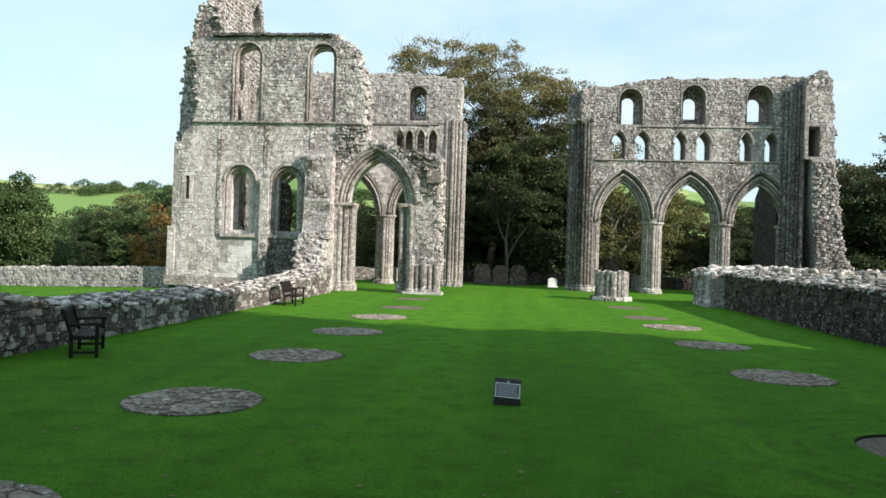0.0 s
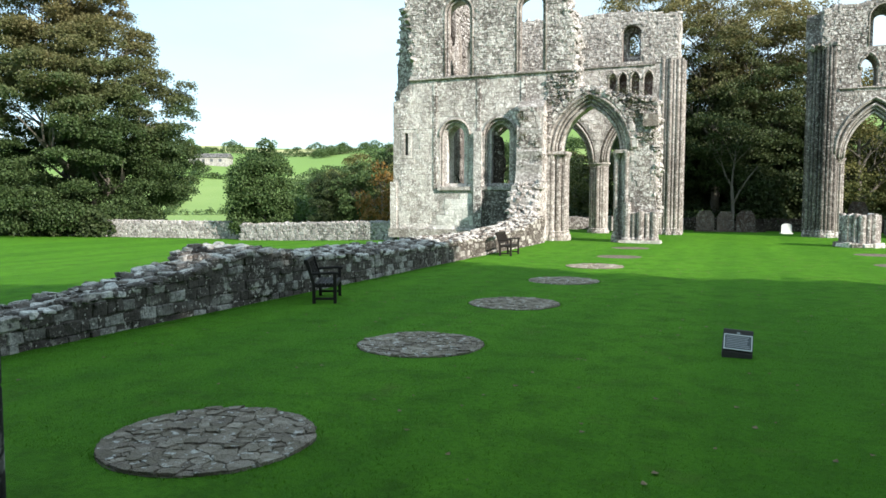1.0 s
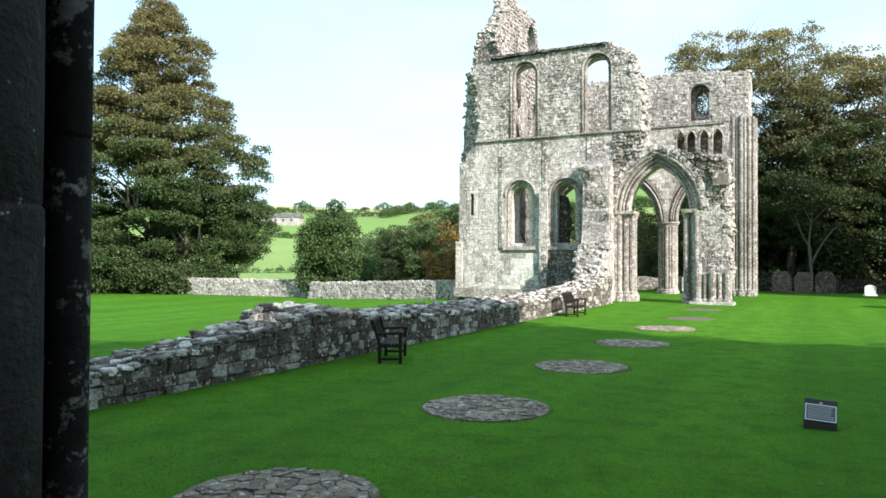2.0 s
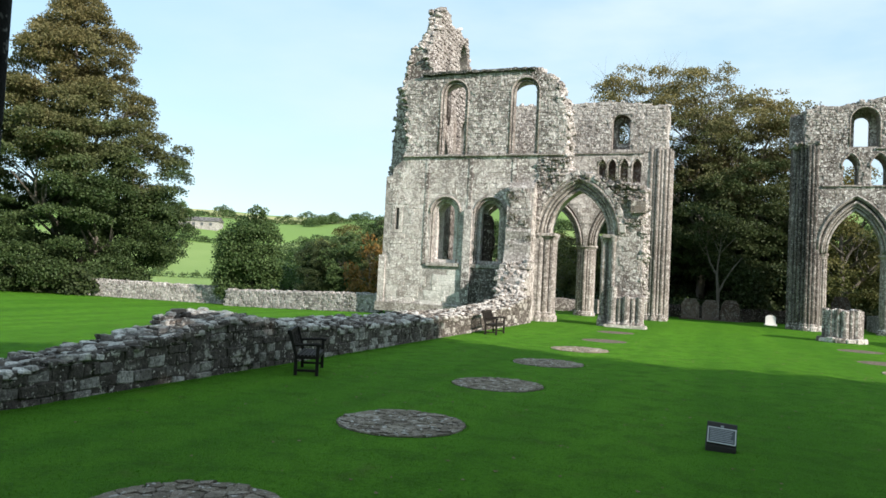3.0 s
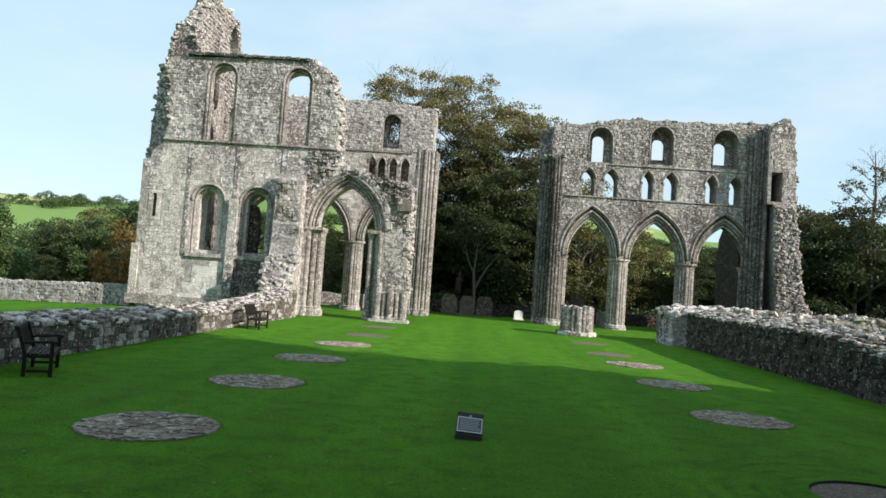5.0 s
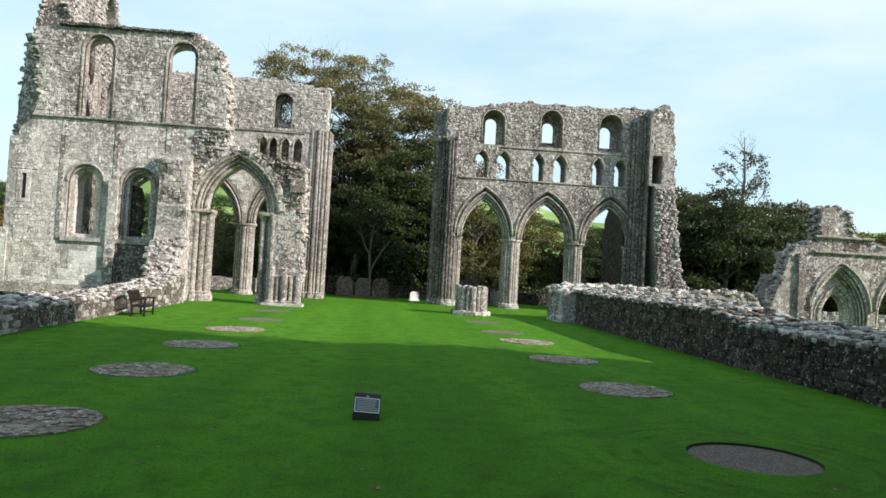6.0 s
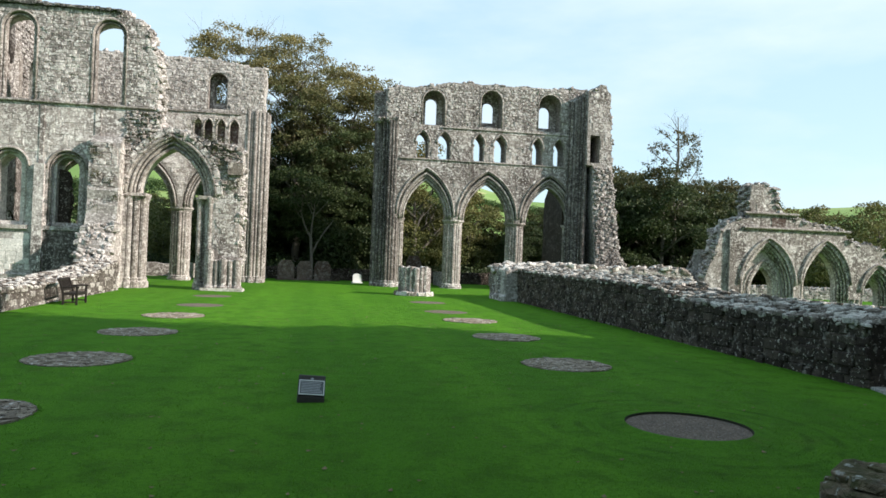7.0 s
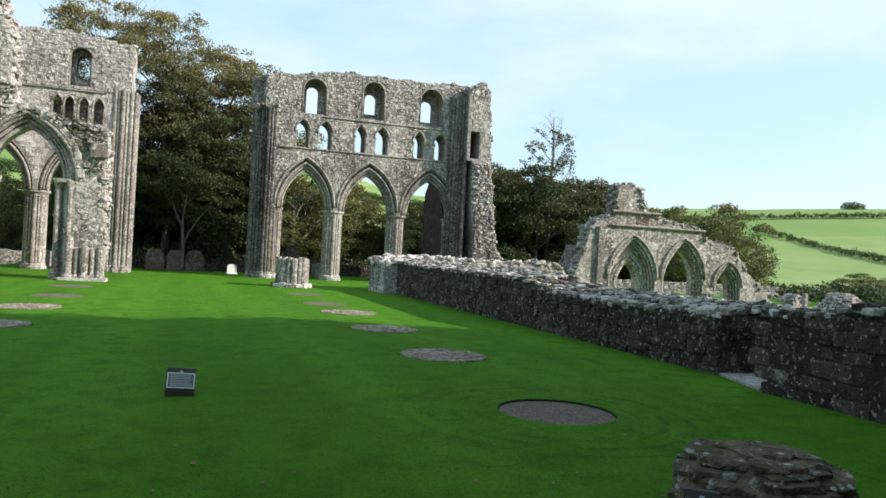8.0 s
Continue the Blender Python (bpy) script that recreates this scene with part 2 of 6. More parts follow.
f = k.mix(k.ramp(sep.outputs["Green"], 0.7, 0.75), f, (0.42, 0.40, 0.20))
f = k.mix(k.ramp(k.noise(0.09, 5), 0.4, 0.65, 0, 0.5), f, (0.17, 0.27, 0.08))
GRASS = k.done(k.mix(k.ramp(far.outputs["Value"], 75, 105), g, f), k.calc("ADD", k.noise(30, 4, 0.7), k.calc("MULTIPLY", k.noise(120, 2), 0.6)), 0.04, 0.8)


def leaves(name, a, b, top=None, z=(8, 16)):
    k = Mat(name, 0.6)
    c = k.mix(k.chance(), a, b)
    c = k.mix(k.ramp(k.noise(0.55, 3), 0.38, 0.66), c, k.mix(1.0, c, (0.6, 0.64, 0.55), "MULTIPLY"))
    if top:
        sp = k.n.new("ShaderNodeSeparateXYZ")
        k.l.new(k.pos.outputs["Position"], sp.inputs[0])
        lift = k.calc("ADD", sp.outputs["Z"], k.ramp(k.noise(0.3, 3), 0.3, 0.7, -4, 4))
        c = k.mix(k.ramp(lift, z[0], z[1], 0, 0.8), c, top)
    k.b.inputs["Specular IOR Level"].default_value = 0.3
    k.done(c)
    t = k.n.new("ShaderNodeBsdfTranslucent")
    k.l.new(c, t.inputs["Color"])
    s = k.n.new("ShaderNodeMixShader")
    s.inputs[0].default_value = 0.3
    k.l.new(k.b.outputs[0], s.inputs[1])
    k.l.new(t.outputs[0], s.inputs[2])
    k.l.new(s.outputs[0], k.n["Material Output"].inputs["Surface"])
    return k.m


LEAF_A = leaves("sycamore_leaves", (0.095, 0.142, 0.048), (0.046, 0.080, 0.030), (0.20, 0.165, 0.072), (8, 20))
LEAF_B = leaves("ash_leaves", (0.105, 0.138, 0.052), (0.052, 0.078, 0.032), (0.27, 0.225, 0.095), (11, 19))
LEAF_F = leaves("gold_green_leaves", (0.20, 0.205, 0.07), (0.105, 0.13, 0.045), (0.24, 0.18, 0.06), (5, 14))
LEAF_C = leaves("dark_leaves", (0.085, 0.115, 0.043), (0.044, 0.066, 0.028), (0.16, 0.120, 0.052), (8, 16))
LEAF_D = leaves("green_leaves", (0.128, 0.195, 0.066), (0.066, 0.115, 0.042))
LEAF_E = leaves("orange_leaves", (0.30, 0.165, 0.045), (0.19, 0.115, 0.03))
BLADE = leaves("grass_blade", (0.125, 0.33, 0.02), (0.09, 0.25, 0.015))
k = Mat("bark", 0.95)
BARK = k.done(k.mix(k.noise(3, 5, 0.7, (4, 4, 1)), (0.26, 0.235, 0.195), (0.09, 0.08, 0.068)), k.noise(9, 5, 0.7, (5, 5, 1)), 0.05, 0.9)


# ---- building helpers ----
RND = random.Random(7)


def mesh(name, verts, faces, material, smooth=False):
    me = bpy.data.meshes.new(name)
    me.from_pydata(verts, [], faces)
    me.materials.append(material)
    if smooth:
        me.polygons.foreach_set("use_smooth", [True] * len(me.polygons))
    me.update()
    return me


def part(name, data, parent, label="", m=None):
    """A mesh as one object under a thing or under a part."""
    ob = new(name, data)
    ob.parent = parent
    if m is not None:
        ob.matrix_basis = m
    if label:
        ob["label"] = label
    return ob


def thing(name, x=0, y=0, z=0, rz=0, label="", category="", group="", kind=""):
    ob = new(name)
    ob.empty_display_size = 0.2
    ob.matrix_basis = pose(x, y, z, 0, 0, rz)
    return tagged(ob, label, category, group, kind)


class Geo:
    """Verts and faces gathered into one mesh."""

    def __init__(self):
        self.v, self.f = [], []

    def add(self, verts, faces):
        n = len(self.v)
        self.v += [tuple(p) for p in verts]
        self.f += [tuple(n + i for i in q) for q in faces]
        return self

    def box(self, x0, x1, y0, y1, z0, z1, jit=0.0):
        r = lambda: RND.uniform(-jit, jit)
        p = [(x + r(), y + r(), z + r()) for z in (z0, z1) for x, y in ((x0, y0), (x1, y0), (x1, y1), (x0, y1))]
        return self.add(p, [(3, 2, 1, 0), (4, 5, 6, 7), (0, 1, 5, 4), (1, 2, 6, 5), (2, 3, 7, 6), (3, 0, 4, 7)])

    def tube(self, path, radius, sides=8, caps=True):
        """A round bar along a path; radius: one number or one for each point."""
        path = [Vector(p) for p in path]
        rs = radius if isinstance(radius, (list, tuple)) else [radius] * len(path)
        v, f = [], []
        side = None
        for i, p in enumerate(path):
            d = (path[min(i + 1, len(path) - 1)] - path[max(i - 1, 0)]).normalized()
            if side is None:
                side = d.orthogonal().normalized()
            side = (side - d * side.dot(d)).normalized()
            up = d.cross(side)
            for j in range(sides):
                a = 2 * math.pi * j / sides
                v.append(p + (side * math.cos(a) + up * math.sin(a)) * rs[i])
            if i:
                o = (i - 1) * sides
                f += [(o + j, o + (j + 1) % sides, o + sides + (j + 1) % sides, o + sides + j) for j in range(sides)]
        if caps:
            f += [tuple(reversed(range(sides))), tuple(range(len(v) - sides, len(v)))]
        return self.add(v, f)

    def lathe(self, profile, x=0, y=0, sides=20):
        """A turned solid; profile: (radius, z) from the foot up."""
        v, f = [], []
        for i, (r, z) in enumerate(profile):
            v += [(x + r * math.cos(2 * math.pi * j / sides), y + r * math.sin(2 * math.pi * j / sides), z) for j in range(sides)]
            if i:
                o = (i - 1) * sides
                f += [(o + j, o + (j + 1) % sides, o + sides + (j + 1) % sides, o + sides + j) for j in range(sides)]
        f += [tuple(reversed(range(sides))), tuple(range(len(v) - sides, len(v)))]
        return self.add(v, f)

    def slab(self, outline, holes, d0, d1, axis="y"):
        """A flat wall from a 2D outline with holes, from depth d0 to d1 along the axis."""
        loops = [outline] + list(holes)
        flat = [p for loop in loops for p in loop]
        tris = tessellate_polygon([[Vector((p[0], p[1], 0)) for p in loop] for loop in loops])
        n = len(flat)
        place = (lambda p, d: (p[0], d, p[1])) if axis == "y" else ((lambda p, d: (d, p[0], p[1])) if axis == "x" else (lambda p, d: (p[0], p[1], d)))
        v = [place(p, d0) for p in flat] + [place(p, d1) for p in flat]
        f = [tuple(t) for t in tris] + [tuple(n + i for i in reversed(t)) for t in tris]
        o = 0
        for loop in loops:
            m = len(loop)
            f += [(o + i, o + (i + 1) % m, n + o + (i + 1) % m, n + o + i) for i in range(m)]
            o += m
        return self.add(v, f)

    def mesh(self, name, material, smooth=False, fix=True):
        me = mesh(name, self.v, self.f, material, smooth)
        if fix:
            bm = bmesh.new()
            bm.from_mesh(me)
            bmesh.ops.recalc_face_normals(bm, faces=bm.faces)
            bm.to_mesh(me)
            bm.free()
        return me


def arc(x0, x1, zs, za, n=9):
    """Points of an arch from its left to its right springing; round where the rise is half the span."""
    w, h, c = (x1 - x0) / 2, za - zs, (x0 + x1) / 2
    k = max((h * h - w * w) / (2 * w), 0)
    r = w + k
    if k == 0:
        return [(c - w * math.cos(math.pi * i / (2 * n)), zs + h * math.sin(math.pi * i / (2 * n))) for i in range(2 * n + 1)]
    top = math.asin(min(1, h / r))
    left = [(c + k - r * math.cos(top * i / n), zs + r * math.sin(top * i / n)) for i in range(n + 1)]
    return left + [(2 * c - x, z) for x, z in reversed(left[:-1])]


def window(x0, x1, z0, zs, za, n=8):
    return [(x0, z0)] + arc(x0, x1, zs, za, n) + [(x1, z0)]


def ragged(points, amp=0.18, step=0.35, seed=1):
    """A broken edge: the line through the points, split into short uneven stretches."""
    r = random.Random(seed)
    out = [points[0]]
    for (x0, z0), (x1, z1) in zip(points, points[1:]):
        n = max(1, int(math.hypot(x1 - x0, z1 - z0) / step))
        for i in range(1, n):
            s = i / n
            out.append((x0 + (x1 - x0) * s + r.uniform(-amp, amp), z0 + (z1 - z0) * s + r.uniform(-amp, amp)))
        out.append((x1, z1))
    return out


def inside(p, loop):
    x, z = p
    hit = False
    for (x0, z0), (x1, z1) in zip(loop, loop[1:] + loop[:1]):
        if (z0 > z) != (z1 > z) and x < (x1 - x0) * (z - z0) / (z1 - z0) + x0:
            hit = not hit
    return hit


def stone_mesh(name, material, seed, rough=0.12, bevel=0.22):
    """A unit stone with worn edges."""
    r = random.Random(seed)
    bm = bmesh.new()
    bmesh.ops.create_cube(bm, size=1)
    for v in bm.verts:
        v.co += Vector((r.uniform(-rough, rough), r.uniform(-rough, rough), r.uniform(-rough, rough)))
    bmesh.ops.bevel(bm, geom=bm.edges[:], offset=bevel * 0.5, segments=1, affect="EDGES")
    me = bpy.data.meshes.new(name)
    bm.to_mesh(me)
    bm.free()
    me.materials.append(material)
    return me


STONES = {}


def stones_of(material, rough=0.12, bevel=0.22):
    key = (material.name, rough, bevel)
    if key not in STONES:
        STONES[key] = [stone_mesh("stone", material, i + 3, rough, bevel) for i in range(8)]
    return STONES[key]


def lay(parent, placed, material, singles, name="stone", rough=0.12, bevel=0.22):
    """Lays stones given as poses with scale: the first ones as parts, the rest joined."""
    protos = stones_of(material, rough, bevel)
    for i, m in enumerate(placed[:singles]):
        part(name, protos[i % 8], parent, m=m)
    rest = placed[singles:]
    if rest:
        cache = [(np.array([v.co[:] for v in p.vertices]), [tuple(q.vertices) for q in p.polygons]) for p in protos]
        vs, fs, n = [], [], 0
        for i, m in enumerate(rest):
            co, fa = cache[i % 8]
            a = np.array(m)
            vs.append(co @ a[:3, :3].T + a[:3, 3])
            fs += [tuple(n + j for j in q) for q in fa]
            n += len(co)
        ob = part(name + "work", mesh(name + "work", np.concatenate(vs).tolist(), fs, material), parent)
        ob["kind"] = "stuff"


def facing(parent, outline, holes, material, depth, course=(0.26, 0.36), length=(0.3, 0.75), proud=(0.015, 0.05), singles=0, axis="y", sign=-1,
           area=None, seed=1, rough=0.05, bevel=0.12, skip=0.03, wild=1.0):
    """Squared stones in courses over a wall face, left out where they would cross an edge or an opening."""
    r = random.Random(seed)
    xs, zs = [p[0] for p in outline], [p[1] for p in outline]
    u0, u1, v0, v1 = area or (min(xs), max(xs), min(zs), max(zs))
    placed = []
    v = v0
    while v < v1:
        h = r.uniform(*course)
        u = u0 - r.uniform(0, 0.3)
        while u < u1:
            w = r.uniform(*length)
            for a, b in ((u, u + w),):
                spots = [(x, z) for x in (a + 0.02, (a + b) / 2, b - 0.02) for z in (v + 0.02, v + h / 2, v + h - 0.02)]
                ok = all(inside(p, outline) for p in spots) and not any(inside(p, q) for q in holes for p in spots)
                if not ok:
                    b = a + w / 2
                    spots = [(x, z) for x in (a + 0.02, b - 0.02) for z in (v + 0.02, v + h - 0.02)]
                    ok = all(inside(p, outline) for p in spots) and not any(inside(p, q) for q in holes for p in spots)
                if ok and r.random() > skip:
                    p = r.uniform(*proud)
                    c, d = (a + b) / 2, depth + sign * (p - 0.06)
                    size = (b - a - 0.008, 0.12 + 0.1 * (wild > 2), h - 0.008)
                    tilt = Euler((wild * r.uniform(-0.02, 0.02), wild * r.uniform(-0.015, 0.015), wild * r.uniform(-0.03, 0.03)))
                    if axis == "y":
                        placed.append(Matrix.LocRotScale((c, d, v + h / 2), tilt, size))
                    else:
                        placed.append(Matrix.LocRotScale((d, c, v + h / 2), tilt, (size[1], size[0], size[2])))
            u += w
        v += h
    placed.sort(key=lambda m: m.translation.z)
    lay(parent, placed, material, singles, "stone", rough, bevel)


def bumps(parent, path, material, size=(0.25, 0.5), depth=(0.4, 1.2), seed=3, y0=0.0, y1=1.0, singles=0, gap=0.8):
    """Loose broken stones along a ruined edge."""
    r = random.Random(seed)
    placed = []
    for (x0, z0), (x1, z1) in zip(path, path[1:]):
        n = max(1, int(math.hypot(x1 - x0, z1 - z0) / (size[0] * gap)))
        for i in range(n):
            s = (i + r.random()) / n
            for _ in range(max(1, int((y1 - y0) / 0.45))):
                placed.append(Matrix.LocRotScale((x0 + (x1 - x0) * s + r.uniform(-0.1, 0.1), r.uniform(y0, y1), z0 + (z1 - z0) * s + r.uniform(-0.16, 0.08)),
                                                 Euler((r.uniform(-0.5, 0.5), r.uniform(-0.5, 0.5), r.uniform(0, 3))),
                                                 (r.uniform(*size), r.uniform(*size), r.uniform(*size) * 0.6)))
    lay(parent, placed, material, singles, "stone", 0.16, 0.3)


# ---- ground ----
def height(x, y):
    """The lie of the land: a level lawn, a gentle fall to the north, hills far off."""
    d = math.hypot(x, y)
    z = -0.62 * min(max((-x - 13) / 20, 0), 1)
    if d > 70:
        s = min((d - 70) / 50, 1)
        z -= 1.2 * s * (1 if x < 20 else 0.2)
    if d > 120:
        s = min((d - 120) / 270, 1)
        s = s * s * (3 - 2 * s)
        n = noise.noise(Vector((x * 0.006, y * 0.006, 0.3)))
        z += s * (32 + 11 * n + (14 * math.exp(-(((x / d) - 0.14) / 0.1) ** 2) + 17 * math.exp(-(((x / d) + 0.2) / 0.16) ** 2)) * (1 if y > 0 else 0) + 4 * noise.noise(Vector((x * 0.02, y * 0.02, 2))))
    if d > 420:
        z -= (d - 420) * 0.02
    return z


rings = [0, 4, 8, 12, 16, 20, 25, 30, 36, 42, 50, 60, 70, 80, 92, 106, 122, 140, 160, 182, 206, 232, 260, 290, 322, 356, 392, 430, 480, 560, 700, 1000, 1600, 2600]
N_RAY = 144
ground = Geo()
gv = [(0, 0, 0)]
for d in rings[1:]:
    for i in range(N_RAY):
        a = 2 * math.pi * i / N_RAY
        x, y = d * math.cos(a), d * math.sin(a)
        gv.append((x, y, height(x, y)))
gf = [(0, 1 + i, 1 + (i + 1) % N_RAY) for i in range(N_RAY)]
for j in range(len(rings) - 2):
    o = 1 + j * N_RAY
    gf += [(o + i, o + N_RAY + i, o + N_RAY + (i + 1) % N_RAY, o + (i + 1) % N_RAY) for i in range(N_RAY)]
tagged(new("ground", mesh("ground", gv, gf, GRASS, True)), "mown green lawn running out to farmed hills", "ground", kind="structure")


# ---- ruins: arcade pieces ----
def pier(parent, x, y, r, z1, cap=True, shafts=8, z0=0.0, base=True, name="shaft"):
    """A clustered pier: core, engaged shafts, moulded base and capital."""
    g = Geo().lathe([(r * 0.86, z0), (r * 0.86, z1)], x, y, 12)
    part("core", g.mesh("core", DRESSED), parent)
    one = Geo().lathe([(r * 0.235, z0), (r * 0.235, z0 + (z1 - z0) * 0.33), (r * 0.238, z0 + (z1 - z0) * 0.335), (r * 0.232, z0 + (z1 - z0) * 0.34),
                       (r * 0.232, z1)], 0, 0, 10).mesh("shaft", DRESSED, False)
    thin = Geo().lathe([(r * 0.13, z0), (r * 0.13, z1)], 0, 0, 8).mesh("shaft", DRESSED, False)
    for i in range(shafts):
        a = 2 * math.pi * (i + 0.0) / shafts
        part(name, one, parent, m=pose(x + r * 0.86 * math.cos(a), y + r * 0.86 * math.sin(a), 0))
        a += math.pi / shafts
        part(name, thin, parent, m=pose(x + r * 0.9 * math.cos(a), y + r * 0.9 * math.sin(a), 0))
    if base:
        b = Geo().lathe([(r * 1.28, z0), (r * 1.28, z0 + 0.16), (r * 1.16, z0 + 0.22), (r * 1.2, z0 + 0.28), (r * 1.1, z0 + 0.36)], x, y, 16)
        part("base", b.mesh("base", RUBBLE), parent)
    if cap:
        c = Geo().lathe([(r * 1.02, z1 - 0.42), (r * 1.08, z1 - 0.38), (r * 1.02, z1 - 0.33), (r * 1.2, z1 - 0.16), (r * 1.3, z1 - 0.13), (r * 1.3, z1)], x, y, 16)
        part("capital", c.mesh("capital", DRESSED), parent)


def arch_mould(parent, x0, x1, zs, za, y, radii=((0.0, 0.09), (0.16, 0.07), (0.3, 0.09)), step=0.13, name="arch_moulding"):
    """Roll mouldings round an arch, each order set back behind the one outside it."""
    for i, (off, rad) in enumerate(radii):
        pts = [(px, y + step * (len(radii) - 1 - i), pz) for px, pz in arc(x0 - off, x1 + off, zs, za + off * 1.5, 10)]
        part(name, Geo().tube(pts, rad, 7).mesh("arch_moulding", DRESSED, True), parent)


def string(parent, x0, x1, z, y, deep=0.14, tall=0.15):
    g = Geo()
    g.add([(x0, y, z), (x1, y, z), (x1, y - deep, z + tall * 0.4), (x0, y - deep, z + tall * 0.4), (x0, y - deep, z + tall * 0.75), (x1, y - deep, z + tall * 0.75),
           (x0, y, z + tall), (x1, y, z + tall)], [(0, 1, 2, 3), (3, 2, 5, 4), (4, 5, 7, 6), (0, 3, 4, 6), (1, 7, 5, 2)])
    part("string_course", g.mesh("string_course", DRESSED), parent)


# ---- south transept ----
st = thing("south_transept", label="roofless grey stone transept with three tall pointed arches", category="ruin")
Y0, Y1 = 52.0, 53.7
ARCH_S = [(6.0, 9.2), (10.45, 13.95), (15.2, 18.7)]
ZS, ZA, EXP = 5.07, 7.9, 0.46
TRI_S = [(6.74, 7.67), (8.32, 9.3), (10.99, 11.82), (12.54, 13.51), (15.47, 16.3), (17.12, 18.03)]
CLE_S = [(7.95, 0.86, 11.9, 14.45), (12.26, 0.84, 11.95, 14.75), (16.75, 0.9, 11.95, 14.78)]
top_s = ragged([(19.9, 15.3), (16, 15.2), (12, 15.15), (8.6, 15.0), (8.0, 14.75), (4.5, 14.4)], 0.07, 0.45, 5)
left_s = ragged([(4.5, 14.4), (4.55, 12.1)], 0.08, 0.4, 6)[1:] + [(5.2, 12.0), (5.2, ZS)]


def arcade_outline(arches, expand, right, top, left):
    low = []
    for x0, x1 in arches:
        low += arc(x0 - expand, x1 + expand, ZS, ZA + expand * 1.6)
    return low + right + top + left


front = arcade_outline(ARCH_S, EXP, [(19.9, ZS)], top_s, left_s)
core = arcade_outline(ARCH_S, 0.0, [(19.9, ZS)], top_s, left_s)
holes_f = [window(a, b, 9.45, 10.6, 11.4) for a, b in TRI_S] + [window(c - w, c + w, z0, za - w, za) for c, w, z0, za in CLE_S]
back_w = [(7.95, 0.44, 12.0, 14.1), (12.3, 0.45, 12.55, 14.1), (16.75, 0.46, 12.45, 14.1)]
holes_b = [window(a, b, 9.45, 10.6, 11.4) for a, b in TRI_S] + [window(c - w, c + w, z0, za - w, za) for c, w, z0, za in back_w]
part("wall", Geo().slab(front, holes_f, Y0, Y0 + 0.42).mesh("wall", MORTAR), st)
part("wall_core", Geo().slab(core, holes_f, Y0 + 0.42, Y1 - 0.4).mesh("wall_core", MORTAR), st)
part("wall_back", Geo().slab(front, holes_b, Y1 - 0.4, Y1).mesh("wall_back", DARK_ASHLAR), st)
for x0, x1 in ARCH_S:
    arch_mould(st, x0, x1, ZS, ZA, Y0 + 0.08)
    pts = [(px, Y0 - 0.05, pz) for px, pz in arc(x0 - 0.52, x1 + 0.52, ZS + 0.25, ZA + 0.86, 10)]
    part("hood_mould", Geo().tube(pts, 0.075, 6).mesh("hood_mould", DRESSED, True), st)
for x in (9.83, 14.57):
    pier(st, x, Y0 + 0.82, 0.64, ZS, shafts=8)
pier(st, 18.95, Y0 + 0.82, 0.55, ZS, shafts=6)
pier(st, 5.75, Y0 + 0.8, 0.36, ZS, shafts=6)
for a, b in TRI_S:
    pts = [(px, Y0 - 0.02, pz) for px, pz in arc(a - 0.08, b + 0.08, 10.6, 11.52, 7)]
    part("arch_moulding", Geo().tube(pts, 0.07, 6).mesh("arch_moulding", DRESSED, True), st)
    for x in (a - 0.02, b + 0.02):
        part("shaft", Geo().lathe([(0.12, 9.45), (0.12, 9.55), (0.07, 9.6), (0.07, 10.45), (0.13, 10.55), (0.14, 10.66)], x, Y0 + 0.06, 8).mesh("shaft", DRESSED), st)
for c, w, z0, za in CLE_S:
    pts = [(px, Y0 - 0.02, pz) for px, pz in window(c - w, c + w, z0, za - w, za)]
    part("window_moulding", Geo().tube(pts, 0.06, 6).mesh("window_moulding", DRESSED, True), st)
string(st, 5.6, 18.6, 9.28, Y0)
string(st, 8.6, 19.2, 11.68, Y0)
facing(st, front, holes_f, DARK_ASHLAR, Y0, (0.24, 0.34), (0.28, 0.62), singles=120, area=(4.5, 19.9, 8.0, 11.7), seed=21)
facing(st, front, holes_f, DARK_RUBBLE, Y0, (0.14, 0.22), (0.16, 0.38), (0.03, 0.062), singles=0, area=(4.5, 19.9, 11.75, 15.4), seed=22, rough=0.13, bevel=0.2, wild=2)
facing(st, front, holes_f, DARK_ASHLAR, Y0, (0.24, 0.34), (0.28, 0.55), area=(4.5, 19.9, 5.1, 8.0), seed=23)
bumps(st, top_s, DARK_RUBBLE, (0.22, 0.45), seed=4, y0=Y0 + 0.1, y1=Y1 - 0.1)


